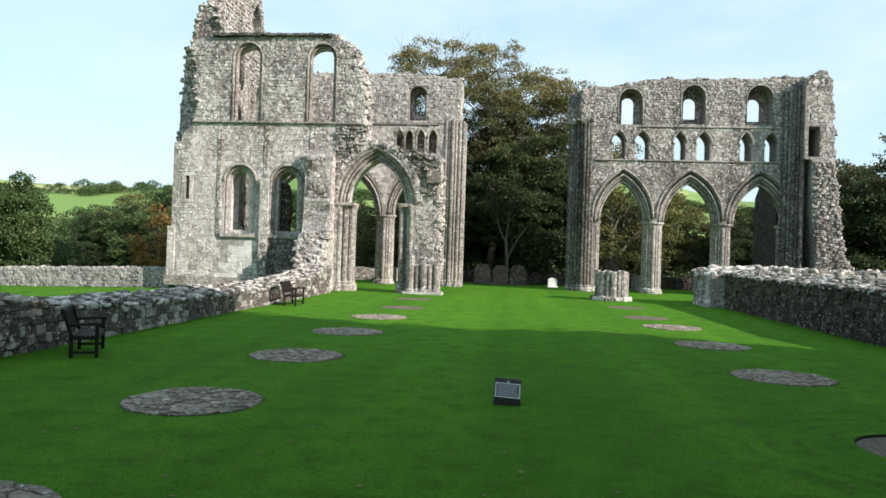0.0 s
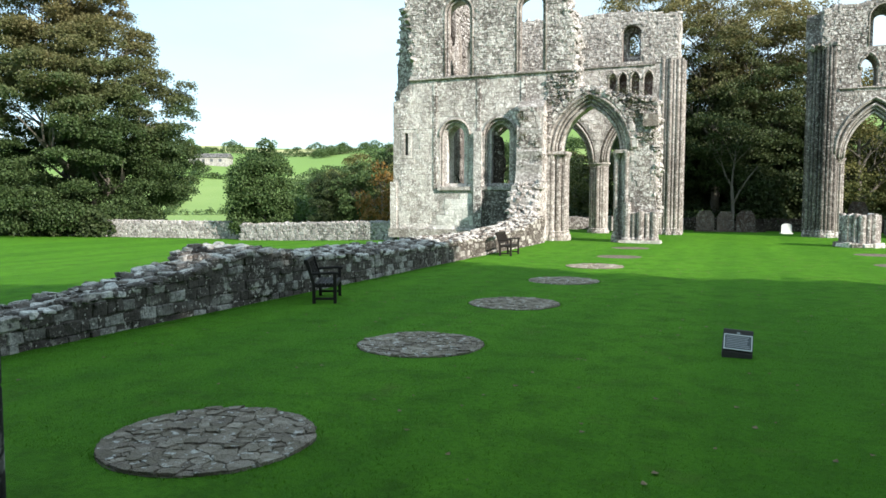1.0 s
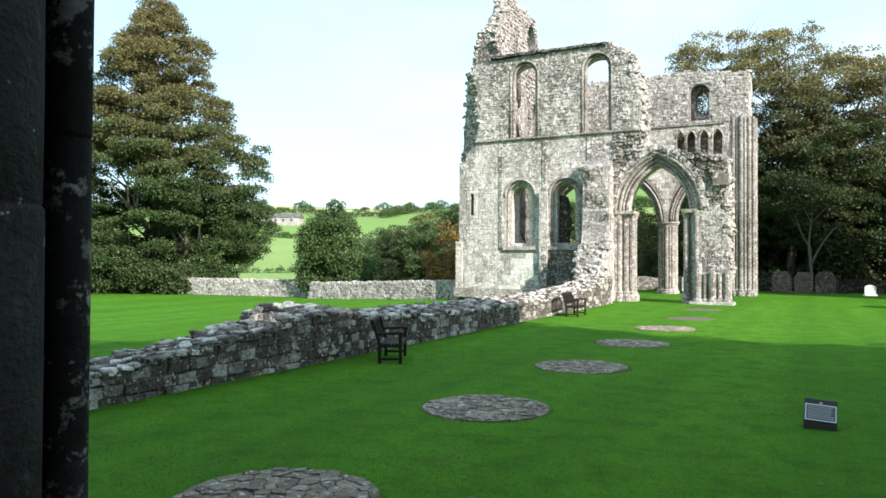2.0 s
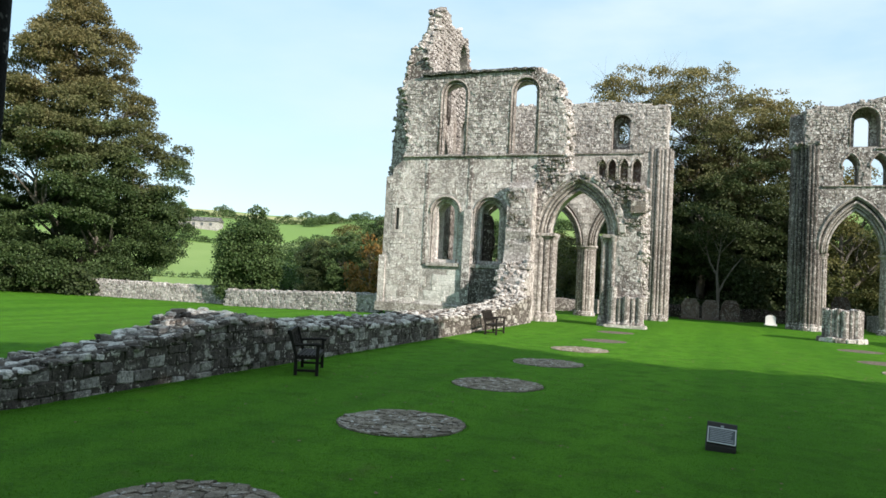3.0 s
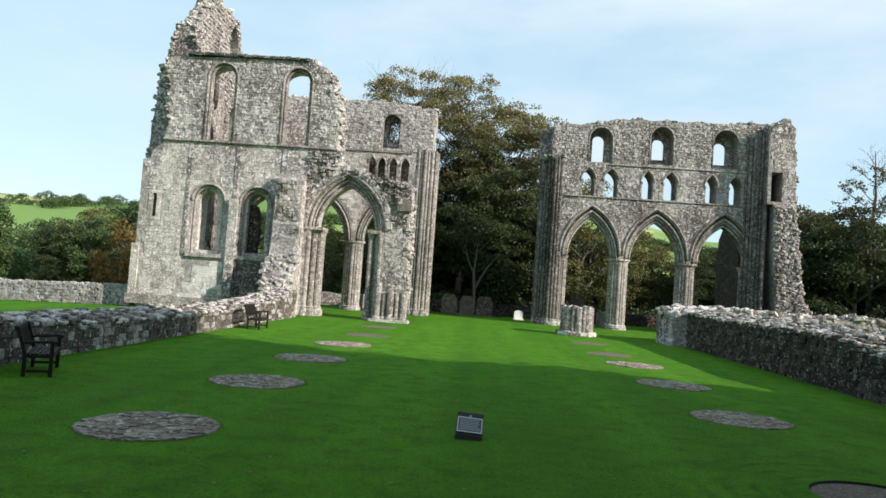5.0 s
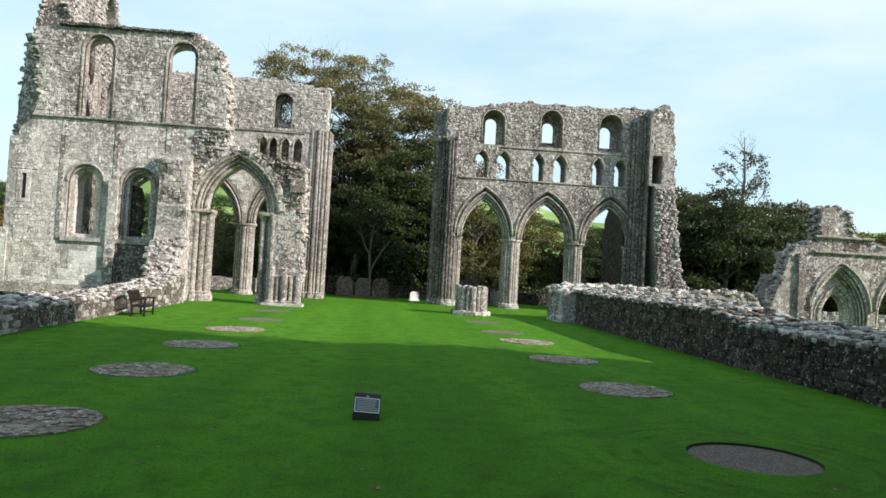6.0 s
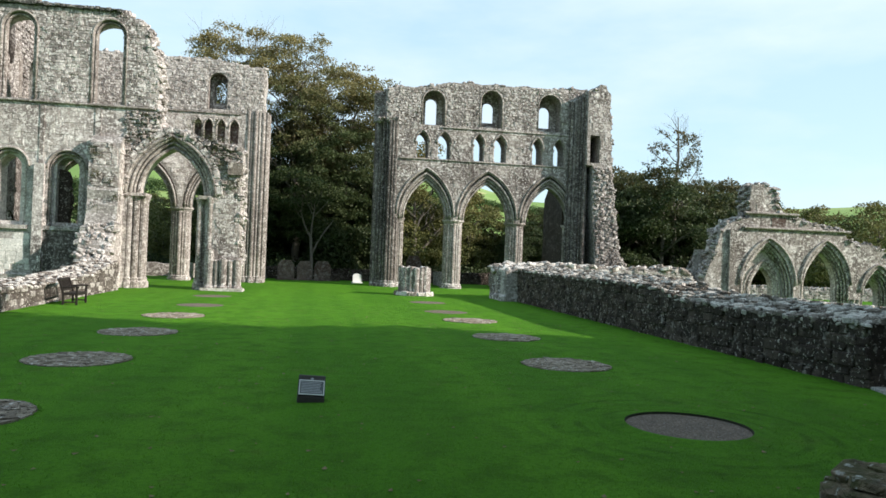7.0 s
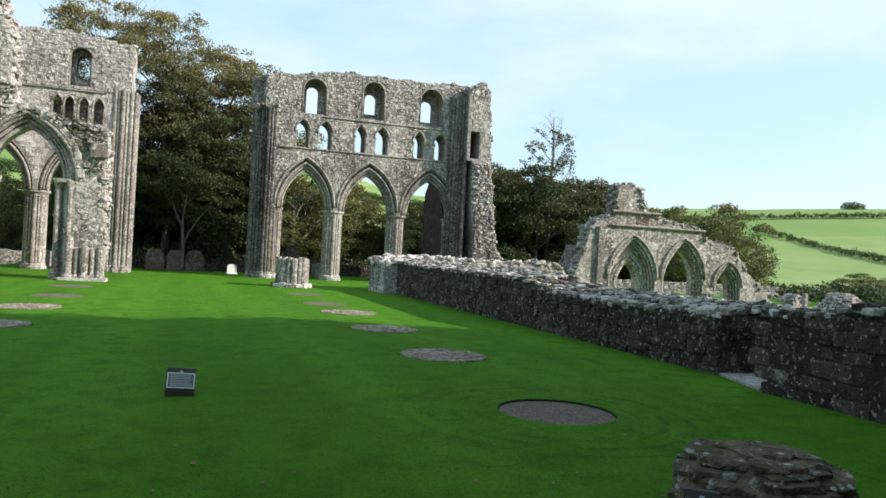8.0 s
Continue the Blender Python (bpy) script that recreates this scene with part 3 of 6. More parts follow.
def crossing_pier(parent, x0, x1, y, z1, seed, material=None, lean=0.0):
    """A tall compound pier: stepped core with bundled shafts to its full height."""
    material = material or DRESSED
    g = Geo()
    g.slab([(x0 + 0.15, y + 0.25 + lean), (x0 + (x1 - x0) * 0.6, y + 0.25), (x1 - 0.15, y + 0.25), (x1 - 0.15, y + 2.2), (x0 + 0.15, y + 2.2)], [], 0, z1, "z")
    part("core", g.mesh("core", material), parent)
    n = 8
    for i in range(n):
        x = x0 + 0.12 + (x1 - x0 - 0.24) * i / (n - 1)
        yy = y + 0.02 + 0.22 * abs(i - (n - 1) * 0.55) / (n / 2) + lean * max(0.0, 1 - i / (n * 0.6))
        r = 0.135 if i % 2 == 0 else 0.085
        part("shaft", Geo().lathe([(r, 0.3), (r, z1 * 0.35), (r * 1.05, z1 * 0.352), (r, z1 * 0.356), (r, z1 - RND.uniform(0, 0.25))], x, yy, 9).mesh("shaft", material), parent)
        part("base", Geo().lathe([(r * 2.0, 0), (r * 2.0, 0.2), (r * 1.45, 0.3), (r * 1.5, 0.4), (r * 1.05, 0.45)], x, yy, 10).mesh("base", DARK_RUBBLE), parent)
    side = [x0, x1]
    for s in side:
        for j in range(4):
            r = 0.12 if j % 2 == 0 else 0.08
            part("shaft", Geo().lathe([(r, 0), (r, z1 - RND.uniform(0, 0.3))], s + (0.05 if s == x0 else -0.05), y + 0.45 + 0.4 * j + (lean if s == x0 else 0.0), 9).mesh("shaft", material), parent)


# the shade on the left shafts is put into the pier's stone colour
crossing_pier(st, 3.95, 5.62, 51.9, 12.15, 1, SHADED_DRESSED, 0.9)
bumps(st, [(3.9, 12.15), (5.6, 12.15)], DARK_RUBBLE, (0.2, 0.4), seed=8, y0=52.0, y1=53.5)
# broken spur of wall above the pier
part("wall_spur", Geo().slab(ragged([(53.2, 12.1), (54.2, 12.1), (54.2, 13.4), (53.9, 14.3), (53.4, 14.4), (53.2, 12.1)], 0.05, 0.4, 3)[:-1], [], 3.75, 4.55, "x").mesh("wall_spur", DARK_RUBBLE), st)
# the stub of the south wall, its torn end turned to the nave
spur = ragged([(20.35, 0), (20.1, 3.0), (19.85, 6.0), (19.75, 9.45), (19.25, 9.5), (19.25, 15.0), (19.7, 15.15), (20.0, 15.2), (20.15, 15.5), (20.6, 15.45), (20.7, 15.1), (21.0, 14.8)], 0.03, 3, 2) + ragged(
    [(21.0, 14.8), (21.1, 12.3), (21.2, 9.8), (21.55, 6.8), (21.75, 5.0), (22.0, 3.0), (22.6, 2.2), (23.2, 1.3), (23.4, 0)], 0.1, 0.4, 9)[1:]
slot = [(19.5, 9.65), (20.25, 9.65), (20.25, 11.7), (19.5, 11.7)]
part("wall_stub", Geo().slab(spur, [slot], 50.6, 53.7).mesh("wall_stub", MORTAR), st)
part("passage_back", Geo().box(19.3, 20.6, 52.6, 52.7, 9.4, 12).mesh("passage_back", MORTAR), st)
facing(st, spur, [slot], DARK_RUBBLE, 50.6, (0.1, 0.22), (0.12, 0.36), (0.0, 0.13), singles=100, seed=31, rough=0.26, bevel=0.25, skip=0.05, wild=9, area=(19, 23.5, 0, 9.3))
facing(st, spur, [slot], DARK_ASHLAR, 50.6, (0.24, 0.34), (0.25, 0.5), (0.01, 0.04), seed=32, area=(19, 23.5, 9.3, 15.5))
bumps(st, spur[-34:], DARK_RUBBLE, (0.18, 0.36), seed=12, y0=50.65, y1=53.6, gap=0.55)
bumps(st, [(19.3, 15.0), (20.6, 15.35)], DARK_RUBBLE, (0.25, 0.5), seed=13, y0=50.7, y1=53.4)
# respond in dark stone: the shadow beside the stub is in its colour
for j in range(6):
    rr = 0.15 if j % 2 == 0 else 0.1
    part("shaft", Geo().lathe([(rr, 0.0), (rr, 14.7 - 0.1 * j)], 19.28 - 0.2 * j, 51.0 + 0.19 * j, 9).mesh("shaft", SHADED_DRESSED), st)
part("respond_core", Geo().box(18.7, 19.6, 51.3, 52.5, 0, 14.4, 0.02).mesh("respond_core", SHADED_DRESSED), st)
# side wall of the end chapel
chapel = ragged([(54.0, 0), (58.8, 0), (58.6, 7.4), (57.6, 8.3), (55.5, 8.8), (54.0, 9.0)], 0.1, 0.5, 4)
part("chapel_wall", Geo().slab(chapel, [], 18.7, 19.9, "x").mesh("chapel_wall", DARK_STONE), st)
chap2 = [(53.7, 0), (58.5, 0), (58.5, 1.0), (53.7, 1.2)]
for x in (9.4, 14.1):
    part("chapel_wall", Geo().slab(ragged(chap2 + [chap2[0]], 0.06, 0.5, int(x))[:-1], [], x, x + 0.8, "x").mesh("chapel_wall", DARK_RUBBLE), st)

# ---- north transept ----
nt = thing("north_transept", label="tall ruined grey stone transept with lancet windows and a broken gable", category="ruin")
WY, WT = 41.0, 1.5
base_l = [(-20.15, 0), (-20.15, 8.42), (-19.7, 8.5), (-19.66, 8.95), (-19.1, 9.4), (-19.05, 9.7)]
up_l = ragged([(-19.05, 9.7), (-18.75, 10.5), (-19.0, 12.0), (-18.95, 13.0), (-19.25, 14.45)], 0.1, 0.35, 11)[1:]
torn = ragged([(-10.75, 14.8), (-10.3, 14.55), (-9.55, 14.1), (-9.2, 13.2), (-8.85, 12.4), (-8.75, 10.5), (-8.6, 8.6)], 0.12, 0.35, 12)
crown = ragged([(-8.6, 8.6), (-7.6, 8.5), (-6.4, 8.1), (-5.2, 7.9), (-4.25, 7.7)], 0.14, 0.35, 14)[1:]
right = ragged([(-4.25, 7.7), (-4.35, 6.0), (-4.3, 4.0), (-4.2, 0)], 0.05, 0.5, 15)[1:]
AW = (-9.66, -6.18, 5.02, 7.66)
outer_arch = [(AW[0] - 0.5, 0)][::-1] + arc(AW[0] - 0.5, AW[1] + 0.45, AW[2], AW[3] + 0.5) + [(AW[1] + 0.45, 0)]
inner_arch = [(AW[0] - 0.12, 0)] + arc(AW[0], AW[1], AW[2], AW[3]) + [(AW[1] + 0.1, 0)]
above = base_l + up_l + [(-18.6, 14.6), (-10.75, 14.8)] + torn[1:] + crown + right
wall_f = above + list(reversed(outer_arch))
wall_c = above + list(reversed(inner_arch))
LANC = [(-16.05, 0.92, 3.12, 7.12), (-13.2, 0.94, 3.12, 7.12)]
CLW = [(-15.8, 0.82, 9.78, 14.3), (-11.34, 0.8, 9.78, 14.25)]
slit = [(-19.36, 5.1), (-19.12, 5.1), (-19.12, 6.45), (-19.36, 6.45)]
slit_f = [(-19.6, 4.9), (-18.88, 4.9), (-18.88, 6.65), (-19.6, 6.65)]
wf = [window(c - w, c + w, z0, za - w, za, 9) for c, w, z0, za in LANC + CLW] + [slit]
part("window_jamb", Geo().slab(slit_f, [slit], WY - 0.03, WY + 0.02).mesh("window_jamb", ASHLAR), nt)
# dark panel added inside the wall to close the slit
part("slit_back", Geo().box(-19.5, -19.0, WY + 0.6, WY + 0.7, 4.9, 6.7).mesh("slit_back", DARK_STONE), nt)
wi = [window(c - 0.62, c + 0.5, 3.35, 6.2, 6.85, 9) for c, w, z0, za in LANC] + [window(c - 1.15, c + 0.9, z0, za - 0.9, za, 9) for c, w, z0, za in CLW] + [slit]
part("wall", Geo().slab(wall_f, wf, WY, WY + 0.35).mesh("wall", MORTAR), nt)
part("wall_core", Geo().slab(wall_c, wi, WY + 0.35, WY + WT).mesh("wall_core", ASHLAR), nt)
for c, w, z0, za in CLW:
    ring_in = window(c - w + 0.14, c + w - 0.14, z0 + 0.02, za - w, za - 0.14, 9)
    part("window_jamb", Geo().slab(window(c - w - 0.02, c + w + 0.02, z0 - 0.04, za - w, za + 0.02, 9), [ring_in], WY + 0.2, WY + 0.42).mesh("window_jamb", DRESSED), nt)
for i, (c, w, z0, za) in enumerate(LANC + CLW):
    for off, rad, yy in ((0.06, 0.065, WY - 0.03), (-0.1, 0.06, WY + 0.14)):
        zs = za - w
        pts = [(px, yy, pz) for px, pz in arc(c - w - off, c + w + off, zs, za + off, 9)]
        if off < 0 or i > 1:
            pts = [(c - w - off, yy, z0)] + pts + [(c + w + off, yy, z0)]
        part("window_moulding", Geo().tube(pts, rad, 7).mesh("window_moulding", DRESSED, True), nt)
    for s in (-1, 1):
        x = c + s * (w - 0.09)
        part("shaft", Geo().lathe([(0.11, z0), (0.11, z0 + 0.1), (0.07, z0 + 0.16), (0.07, za - w - 0.15), (0.11, za - w)], x, WY + 0.14, 8).mesh("shaft", DRESSED), nt)
    if i < 2:
        part("window_sill", Geo().box(c - w - 0.12, c + w + 0.12, WY - 0.16, WY + 0.4, z0 - 0.2, z0 + 0.03, 0.01).mesh("window_sill", DRESSED), nt)
string(nt, -19.0, -8.9, 9.55, WY, 0.18, 0.2)
for x0, x1, z0, z1, d in ((-14.75, -14.25, 0, 6.4, 0.22), (-17.42, -17.22, 3.0, 9.5, 0.06), (-14.62, -14.4, 6.3, 9.5, 0.06), (-11.9, -11.6, 7.6, 9.5, 0.07)):
    part("pilaster", Geo().box(x0, x1, WY - d, WY + 0.05, z0, z1, 0.004).mesh("pilaster", DARK_ASHLAR), nt)
# plaster panel; the stub's shadow is put into its dark colour
part("plaster", Geo().slab(ragged([(-14.18, 0.55), (-11.9, 0.55), (-11.9, 2.85), (-14.18, 2.85), (-14.18, 0.55)], 0.02, 0.5, 77)[:-1], [], WY - 0.07, WY).mesh("plaster", SHADED_DRESSED), nt, "dark plaster coloured with the shadow of the stub")
lime = [(-17.7, 0.5), (-16.0, 0.5), (-15.4, 1.1), (-14.8, 0.5), (-14.8, 2.9), (-15.7, 2.9), (-15.9, 2.3), (-16.4, 2.95), (-17.3, 2.95), (-16.9, 1.9)]
facing(nt, wall_f, wf + [lime, slit_f], ASHLAR, WY, (0.27, 0.36), (0.35, 0.8), (0.01, 0.03), singles=230, area=(-20.2, -10.3, 0.0, 9.5), seed=41, skip=0.0)
facing(nt, lime, wf, LIME, WY, (0.27, 0.36), (0.35, 0.8), (0.01, 0.03), singles=60, seed=45, skip=0.0)
facing(nt, wall_f, wf, RUBBLE, WY, (0.15, 0.24), (0.18, 0.42), (0.03, 0.058), area=(-20.2, -8.4, 9.75, 14.9), seed=42, rough=0.12, bevel=0.19, wild=2)
facing(nt, wall_f, wf, DARK_RUBBLE, WY, (0.1, 0.24), (0.13, 0.4), (0.0, 0.16), area=(-10.3, -4.0, 5.6, 9.4), seed=43, rough=0.26, bevel=0.26, wild=10)
facing(nt, wall_f, wf, DARK_ASHLAR, WY, (0.24, 0.34), (0.28, 0.6), (0.01, 0.04), area=(-5.75, -4.2, 0.2, 5.6), seed=44, skip=0.0)
for j, path in enumerate((up_l, torn)):
    bumps(nt, path, RUBBLE, (0.22, 0.48), seed=50 + j, y0=WY + 0.05, y1=WY + WT, gap=0.6)
bumps(nt, crown, DARK_RUBBLE, (0.2, 0.45), seed=53, y0=WY - 0.15, y1=WY + WT, gap=0.45)
bumps(nt, right[:12], RUBBLE, (0.2, 0.4), seed=54, y0=WY, y1=WY + WT, gap=0.7)
part("blocking", Geo().slab(ragged([(-13.95, 3.3), (-13.3, 3.3), (-13.2, 4.6), (-13.3, 5.6), (-13.45, 6.15), (-13.95, 6.2)], 0.06, 0.2, 44), [], WY + 0.75, WY + 1.3).mesh("blocking", DARK_STONE), nt)
# the plinth course
part("plinth", Geo().box(-20.4, -10.4, WY - 0.22, WY + 0.01, 0, 0.55, 0.02).mesh("plinth", DRESSED), nt)
part("plinth", Geo().box(-20.32, -19.9, WY - 0.1, WY + 1.6, 0, 3.45, 0.02).mesh("plinth", ASHLAR), nt)
# eaves slabs
for i in range(26):
    x = -18.0 + 0.28 * i
    part("eaves_slab", Geo().box(x, x + 0.25, WY - 0.22 - RND.uniform(0, 0.08), WY + WT, 14.72 + RND.uniform(-0.03, 0.03), 14.84 + RND.uniform(-0.02, 0.06), 0.02).mesh("eaves_slab", SLATE), nt)
# the arch to the aisle
arch_mould(nt, AW[0], AW[1], AW[2], AW[3], WY + 0.05, ((0.02, 0.11), (0.2, 0.08), (0.36, 0.1)))
pts = [(px, WY - 0.08, pz) for px, pz in arc(AW[0] - 0.62, AW[1] + 0.58, AW[2] + 0.1, AW[3] + 0.62, 10)]
part("hood_mould", Geo().tube(pts, 0.1, 6).mesh("hood_mould", DRESSED, True), nt)
voussoirs = []
apts = arc(AW[0] - 0.8, AW[1] + 0.78, AW[2] + 0.2, AW[3] + 0.95, 10)
for (x0, z0), (x1, z1) in zip(apts, apts[1:]):
    a = math.atan2(z1 - z0, x1 - x0)
    voussoirs.append(Matrix.LocRotScale(((x0 + x1) / 2, WY - 0.02, (z0 + z1) / 2), Euler((0, -a, 0)), (math.hypot(x1 - x0, z1 - z0) * 0.95, 0.3, 0.34)))
lay(nt, voussoirs, RUBBLE, 60, "voussoir", 0.08, 0.2)
for i, (x, y, r) in enumerate(((-10.05, WY + 0.15, 0.15), (-9.72, WY + 0.3, 0.17), (-9.46, WY + 0.62, 0.2), (-9.46, WY + 1.05, 0.2), (-6.42, WY + 0.3, 0.16), (-6.2, WY + 0.62, 0.2), (-6.2, WY + 1.05, 0.2), (-5.85, WY + 0.06, 0.13))):
    part("shaft", Geo().lathe([(r * 1.7, 0), (r * 1.7, 0.3), (r * 1.25, 0.42), (r * 1.35, 0.52), (r, 0.58), (r, 4.6), (r * 1.12, 4.63), (r, 4.66), (r * 1.5, 4.92), (r * 1.6, 5.06)], x, y, 10).mesh("shaft", DRESSED), nt)
part("impost", Geo().box(-10.35, -9.2, WY - 0.08, WY + 1.4, 4.95, 5.12, 0.02).mesh("impost", DRESSED), nt)
part("impost", Geo().box(-6.5, -5.6, WY - 0.08, WY + 1.4, 4.95, 5.12, 0.02).mesh("impost", DRESSED), nt)
# the broken pier shafts in front of the pier
for i in range(5):
    r = 0.2 if i % 2 == 0 else 0.13
    x = -5.72 + 0.36 * i
    part("shaft_stump", Geo().lathe([(r * 1.5, 0), (r * 1.5, 0.22), (r * 1.1, 0.3), (r, 0.34), (r, 1.72 - 0.1 * (i % 2) + (0.5 if i == 0 else 0))], x, WY - 0.38 + 0.05 * abs(i - 2), 10).mesh("shaft_stump", DRESSED), nt)
part("pier_core", Geo().box(-5.75, -4.25, WY - 0.3, WY + 0.05, 0, 1.68, 0.03).mesh("pier_core", RUBBLE), nt)
part("pier_plinth", Geo().box(-6.1, -3.9, WY - 0.75, WY + 0.2, 0, 0.14, 0.04).mesh("pier_plinth", CAP), nt)
part("corbel", Geo().box(-4.95, -4.2, WY - 0.35, WY + 0.1, 6.35, 7.0, 0.03).mesh("corbel", CAP), nt)
# torn end of the aisle wall where it met the transept
tear = ragged([(38.8, 0), (38.6, 1.6), (39.0, 2.6), (39.7, 3.4), (40.0, 4.6), (39.95, 6.3), (40.1, 7.6), (40.6, 8.0), (41.0, 7.9)], 0.1, 0.35, 17) + [(41.0, 0)]
part("wall_stub", Geo().slab(tear, [], -11.85, -10.35, "x").mesh("wall_stub", MORTAR), nt)
facing(nt, [(-11.9, 0), (-10.35, 0), (-10.35, 7.8), (-11.9, 7.8)], [], DARK_ASHLAR, 40.0, (0.22, 0.32), (0.25, 0.5), (0.01, 0.05), seed=61, rough=0.08, bevel=0.16, wild=1.5, area=(-11.85, -10.35, 3.4, 7.7))
facing(nt, tear, [], ASHLAR, -10.35, (0.22, 0.32), (0.25, 0.55), (0.0, 0.05), seed=62, axis="x", sign=1)
r = random.Random(5)
heap = [Matrix.LocRotScale((r.uniform(-11.9, -10.3), r.uniform(38.4, 39.6), 0), Euler((r.uniform(-0.4, 0.4), r.uniform(-0.4, 0.4), r.uniform(0, 3))), (r.uniform(0.3, 0.55), r.uniform(0.25, 0.5), r.uniform(0.2, 0.3))) for _ in range(70)]
for m in heap:
    m.translation.z = 1.3 + (m.translation.y - 38.4) * 1.6 + r.uniform(-0.1, 0.15)
lay(nt, heap, RUBBLE, 0, "stone", 0.16, 0.3)
# return of the north end, seen past the corner, coloured dark for its shade
back_n = ragged([(-20.3, 8.5), (-20.25, 10.9), (-20.1, 12.5), (-19.9, 14.2), (-19.6, 14.7)], 0.08, 0.35, 18) + [(-18.8, 14.5), (-18.8, 8.5)]
part("wall_return", Geo().slab(back_n, [], WY + 0.9, WY + 2.2).mesh("wall_return", DARK_RUBBLE), nt)
bumps(nt, back_n[:-2], DARK_RUBBLE, (0.22, 0.45), seed=71, y0=WY + 0.9, y1=WY + 2.2, gap=0.7)
north = [(41.6, 0), (53.6, 0), (53.6, 12.5), (50.4, 13.5)] + ragged([(49.9, 16.5), (49.7, 18.0), (49.3, 18.9), (48.7, 19.5), (47.0, 19.75), (45.7, 19.4), (45.5, 20.1), (45.1, 20.25), (44.2, 20.2), (43.8, 19.6), (43.3, 18.3), (42.7, 17.5), (42.2, 16.8), (41.6, 16.3)], 0.06, 0.35, 19)
gwin = window(47.5, 49.2, 16.0, 17.6, 19.1)
n_hole = [window(48.6, 49.8, 9.5, 12.6, 13.7), gwin]
part("north_wall", Geo().slab(north, n_hole, -18.95, -18.1, "x").mesh("north_wall", MORTAR), nt)
# darker rubble copy imitates the shadow on the inner face
facing(nt, north, n_hole, DARK_RUBBLE, -18.1, (0.2, 0.32), (0.25, 0.55), (0.01, 0.07), seed=72, axis="x", sign=1, rough=0.18, bevel=0.34, wild=3)
facing(nt, [(-18.95, 15), (-18.1, 15), (-18.1, 16.6), (-18.95, 16.6)], [], RUBBLE, 41.6, (0.18, 0.28), (0.2, 0.45), (0.02, 0.15), seed=73, rough=0.15, bevel=0.3)
# shade-coloured lining of the north wall's inner face, blind lancet and rib
low_in = [(42.6, 0), (51.8, 0), (51.8, 7.4), (42.6, 7.4)]
part("wall_lining", Geo().slab(low_in, [window(45.2, 46.9, 0.4, 3.2, 4.1)], -18.0, -17.92, "x").mesh("wall_lining", SHADED_DRESSED), nt)
facing(nt, low_in, [window(45.0, 47.1, 0.2, 3.2, 4.3)], SHADED_DRESSED, -17.92, (0.24, 0.34), (0.3, 0.6), (0.01, 0.05), seed=75, axis="x", sign=1)
for off, rad in ((0.0, 0.1), (0.24, 0.08)):
    pts = [(-17.98, 45.5 - off, 9.6)] + [(-17.98, py, pz) for py, pz in arc(45.5 - off, 46.9 + off, 12.6, 13.7 + off, 8)] + [(-17.98, 46.9 + off, 9.6)]
    part("blind_arch", Geo().tube(pts, rad, 7).mesh("blind_arch", DRESSED, True), nt)
part("blind_panel", Geo().slab(window(45.6, 46.8, 9.6, 12.6, 13.6), [], -18.04, -17.97, "x").mesh("blind_panel", DARK_ASHLAR), nt)
part("vault_rib", Geo().tube([(-17.9, 44.6, 15.4), (-17.9, 45.1, 14.6), (-17.9, 45.35, 13.6), (-17.9, 45.42, 12.6)], [0.26, 0.24, 0.2, 0.14], 7).mesh("vault_rib", SHADED_DRESSED, True), nt)
gp = [(y, z) for y, z in north[4:]]
r = random.Random(9)
gs = []
for (y0, z0), (y1, z1) in zip(gp, gp[1:]):
    for _ in range(4):
        s = r.random()
        gs.append(Matrix.LocRotScale((r.uniform(-18.95, -18.1), y0 + (y1 - y0) * s, z0 + (z1 - z0) * s), Euler((r.uniform(-0.5, 0.5), r.uniform(-0.5, 0.5), r.uniform(0, 3))), (r.uniform(0.25, 0.5), r.uniform(0.25, 0.5), r.uniform(0.15, 0.3))))
lay(nt, gs, RUBBLE, 0, "stone", 0.16, 0.3)
part("gable_shoulder", Geo().slab(ragged([(-19.4, 14.4), (-19.1, 15.5), (-18.85, 16.65), (-17.95, 16.5), (-17.7, 15.6), (-17.2, 14.9), (-16.9, 14.4)], 0.08, 0.3, 21), [], WY + 0.2, WY + 1.4).mesh("gable_shoulder", DARK_RUBBLE), nt)
bumps(nt, [(-19.2, 15.0), (-18.85, 16.65), (-17.95, 16.5), (-17.7, 15.6), (-17.2, 14.9)], RUBBLE, (0.22, 0.45), seed=74, y0=WY + 0.1, y1=WY + 1.4, gap=0.5)

# east wall of the north transept
ARCH_N = [(-18.1, -14.75), (-13.45, -10.05), (-8.85, -5.75)]
top_n = ragged([(-4.1, 14.95), (-7.8, 15.45), (-10.5, 15.35), (-19.0, 15.45)], 0.08, 0.45, 23)
TRI_N = [(-8.72, -8.22), (-8.05, -7.5), (-7.2, -6.65), (-6.35, -5.75)]
fr_n = arcade_outline(ARCH_N, EXP, [(-4.1, ZS)], top_n, [(-19.0, ZS)])
co_n = arcade_outline(ARCH_N, 0.0, [(-4.1, ZS)], top_n, [(-19.0, ZS)])
cw = [window(-7.85, -6.6, 11.95, 13.9, 14.45), window(-12.6, -11.4, 11.95, 13.9, 14.45), window(-17.0, -15.8, 11.95, 13.9, 14.45)]
hn_f = [window(a, b, 9.6, 10.75, 11.2) for a, b in TRI_N] + cw
part("wall", Geo().slab(fr_n, hn_f, Y0, Y0 + 0.42).mesh("wall", MORTAR), nt)
cwb = [window(c - 0.36, c + 0.42, 12.5, 13.7, 14.15) for c in (-7.2, -12.0, -16.4)]
part("wall_core", Geo().slab(co_n, cwb, Y0 + 0.8, Y1).mesh("wall_core", DARK_ASHLAR), nt)
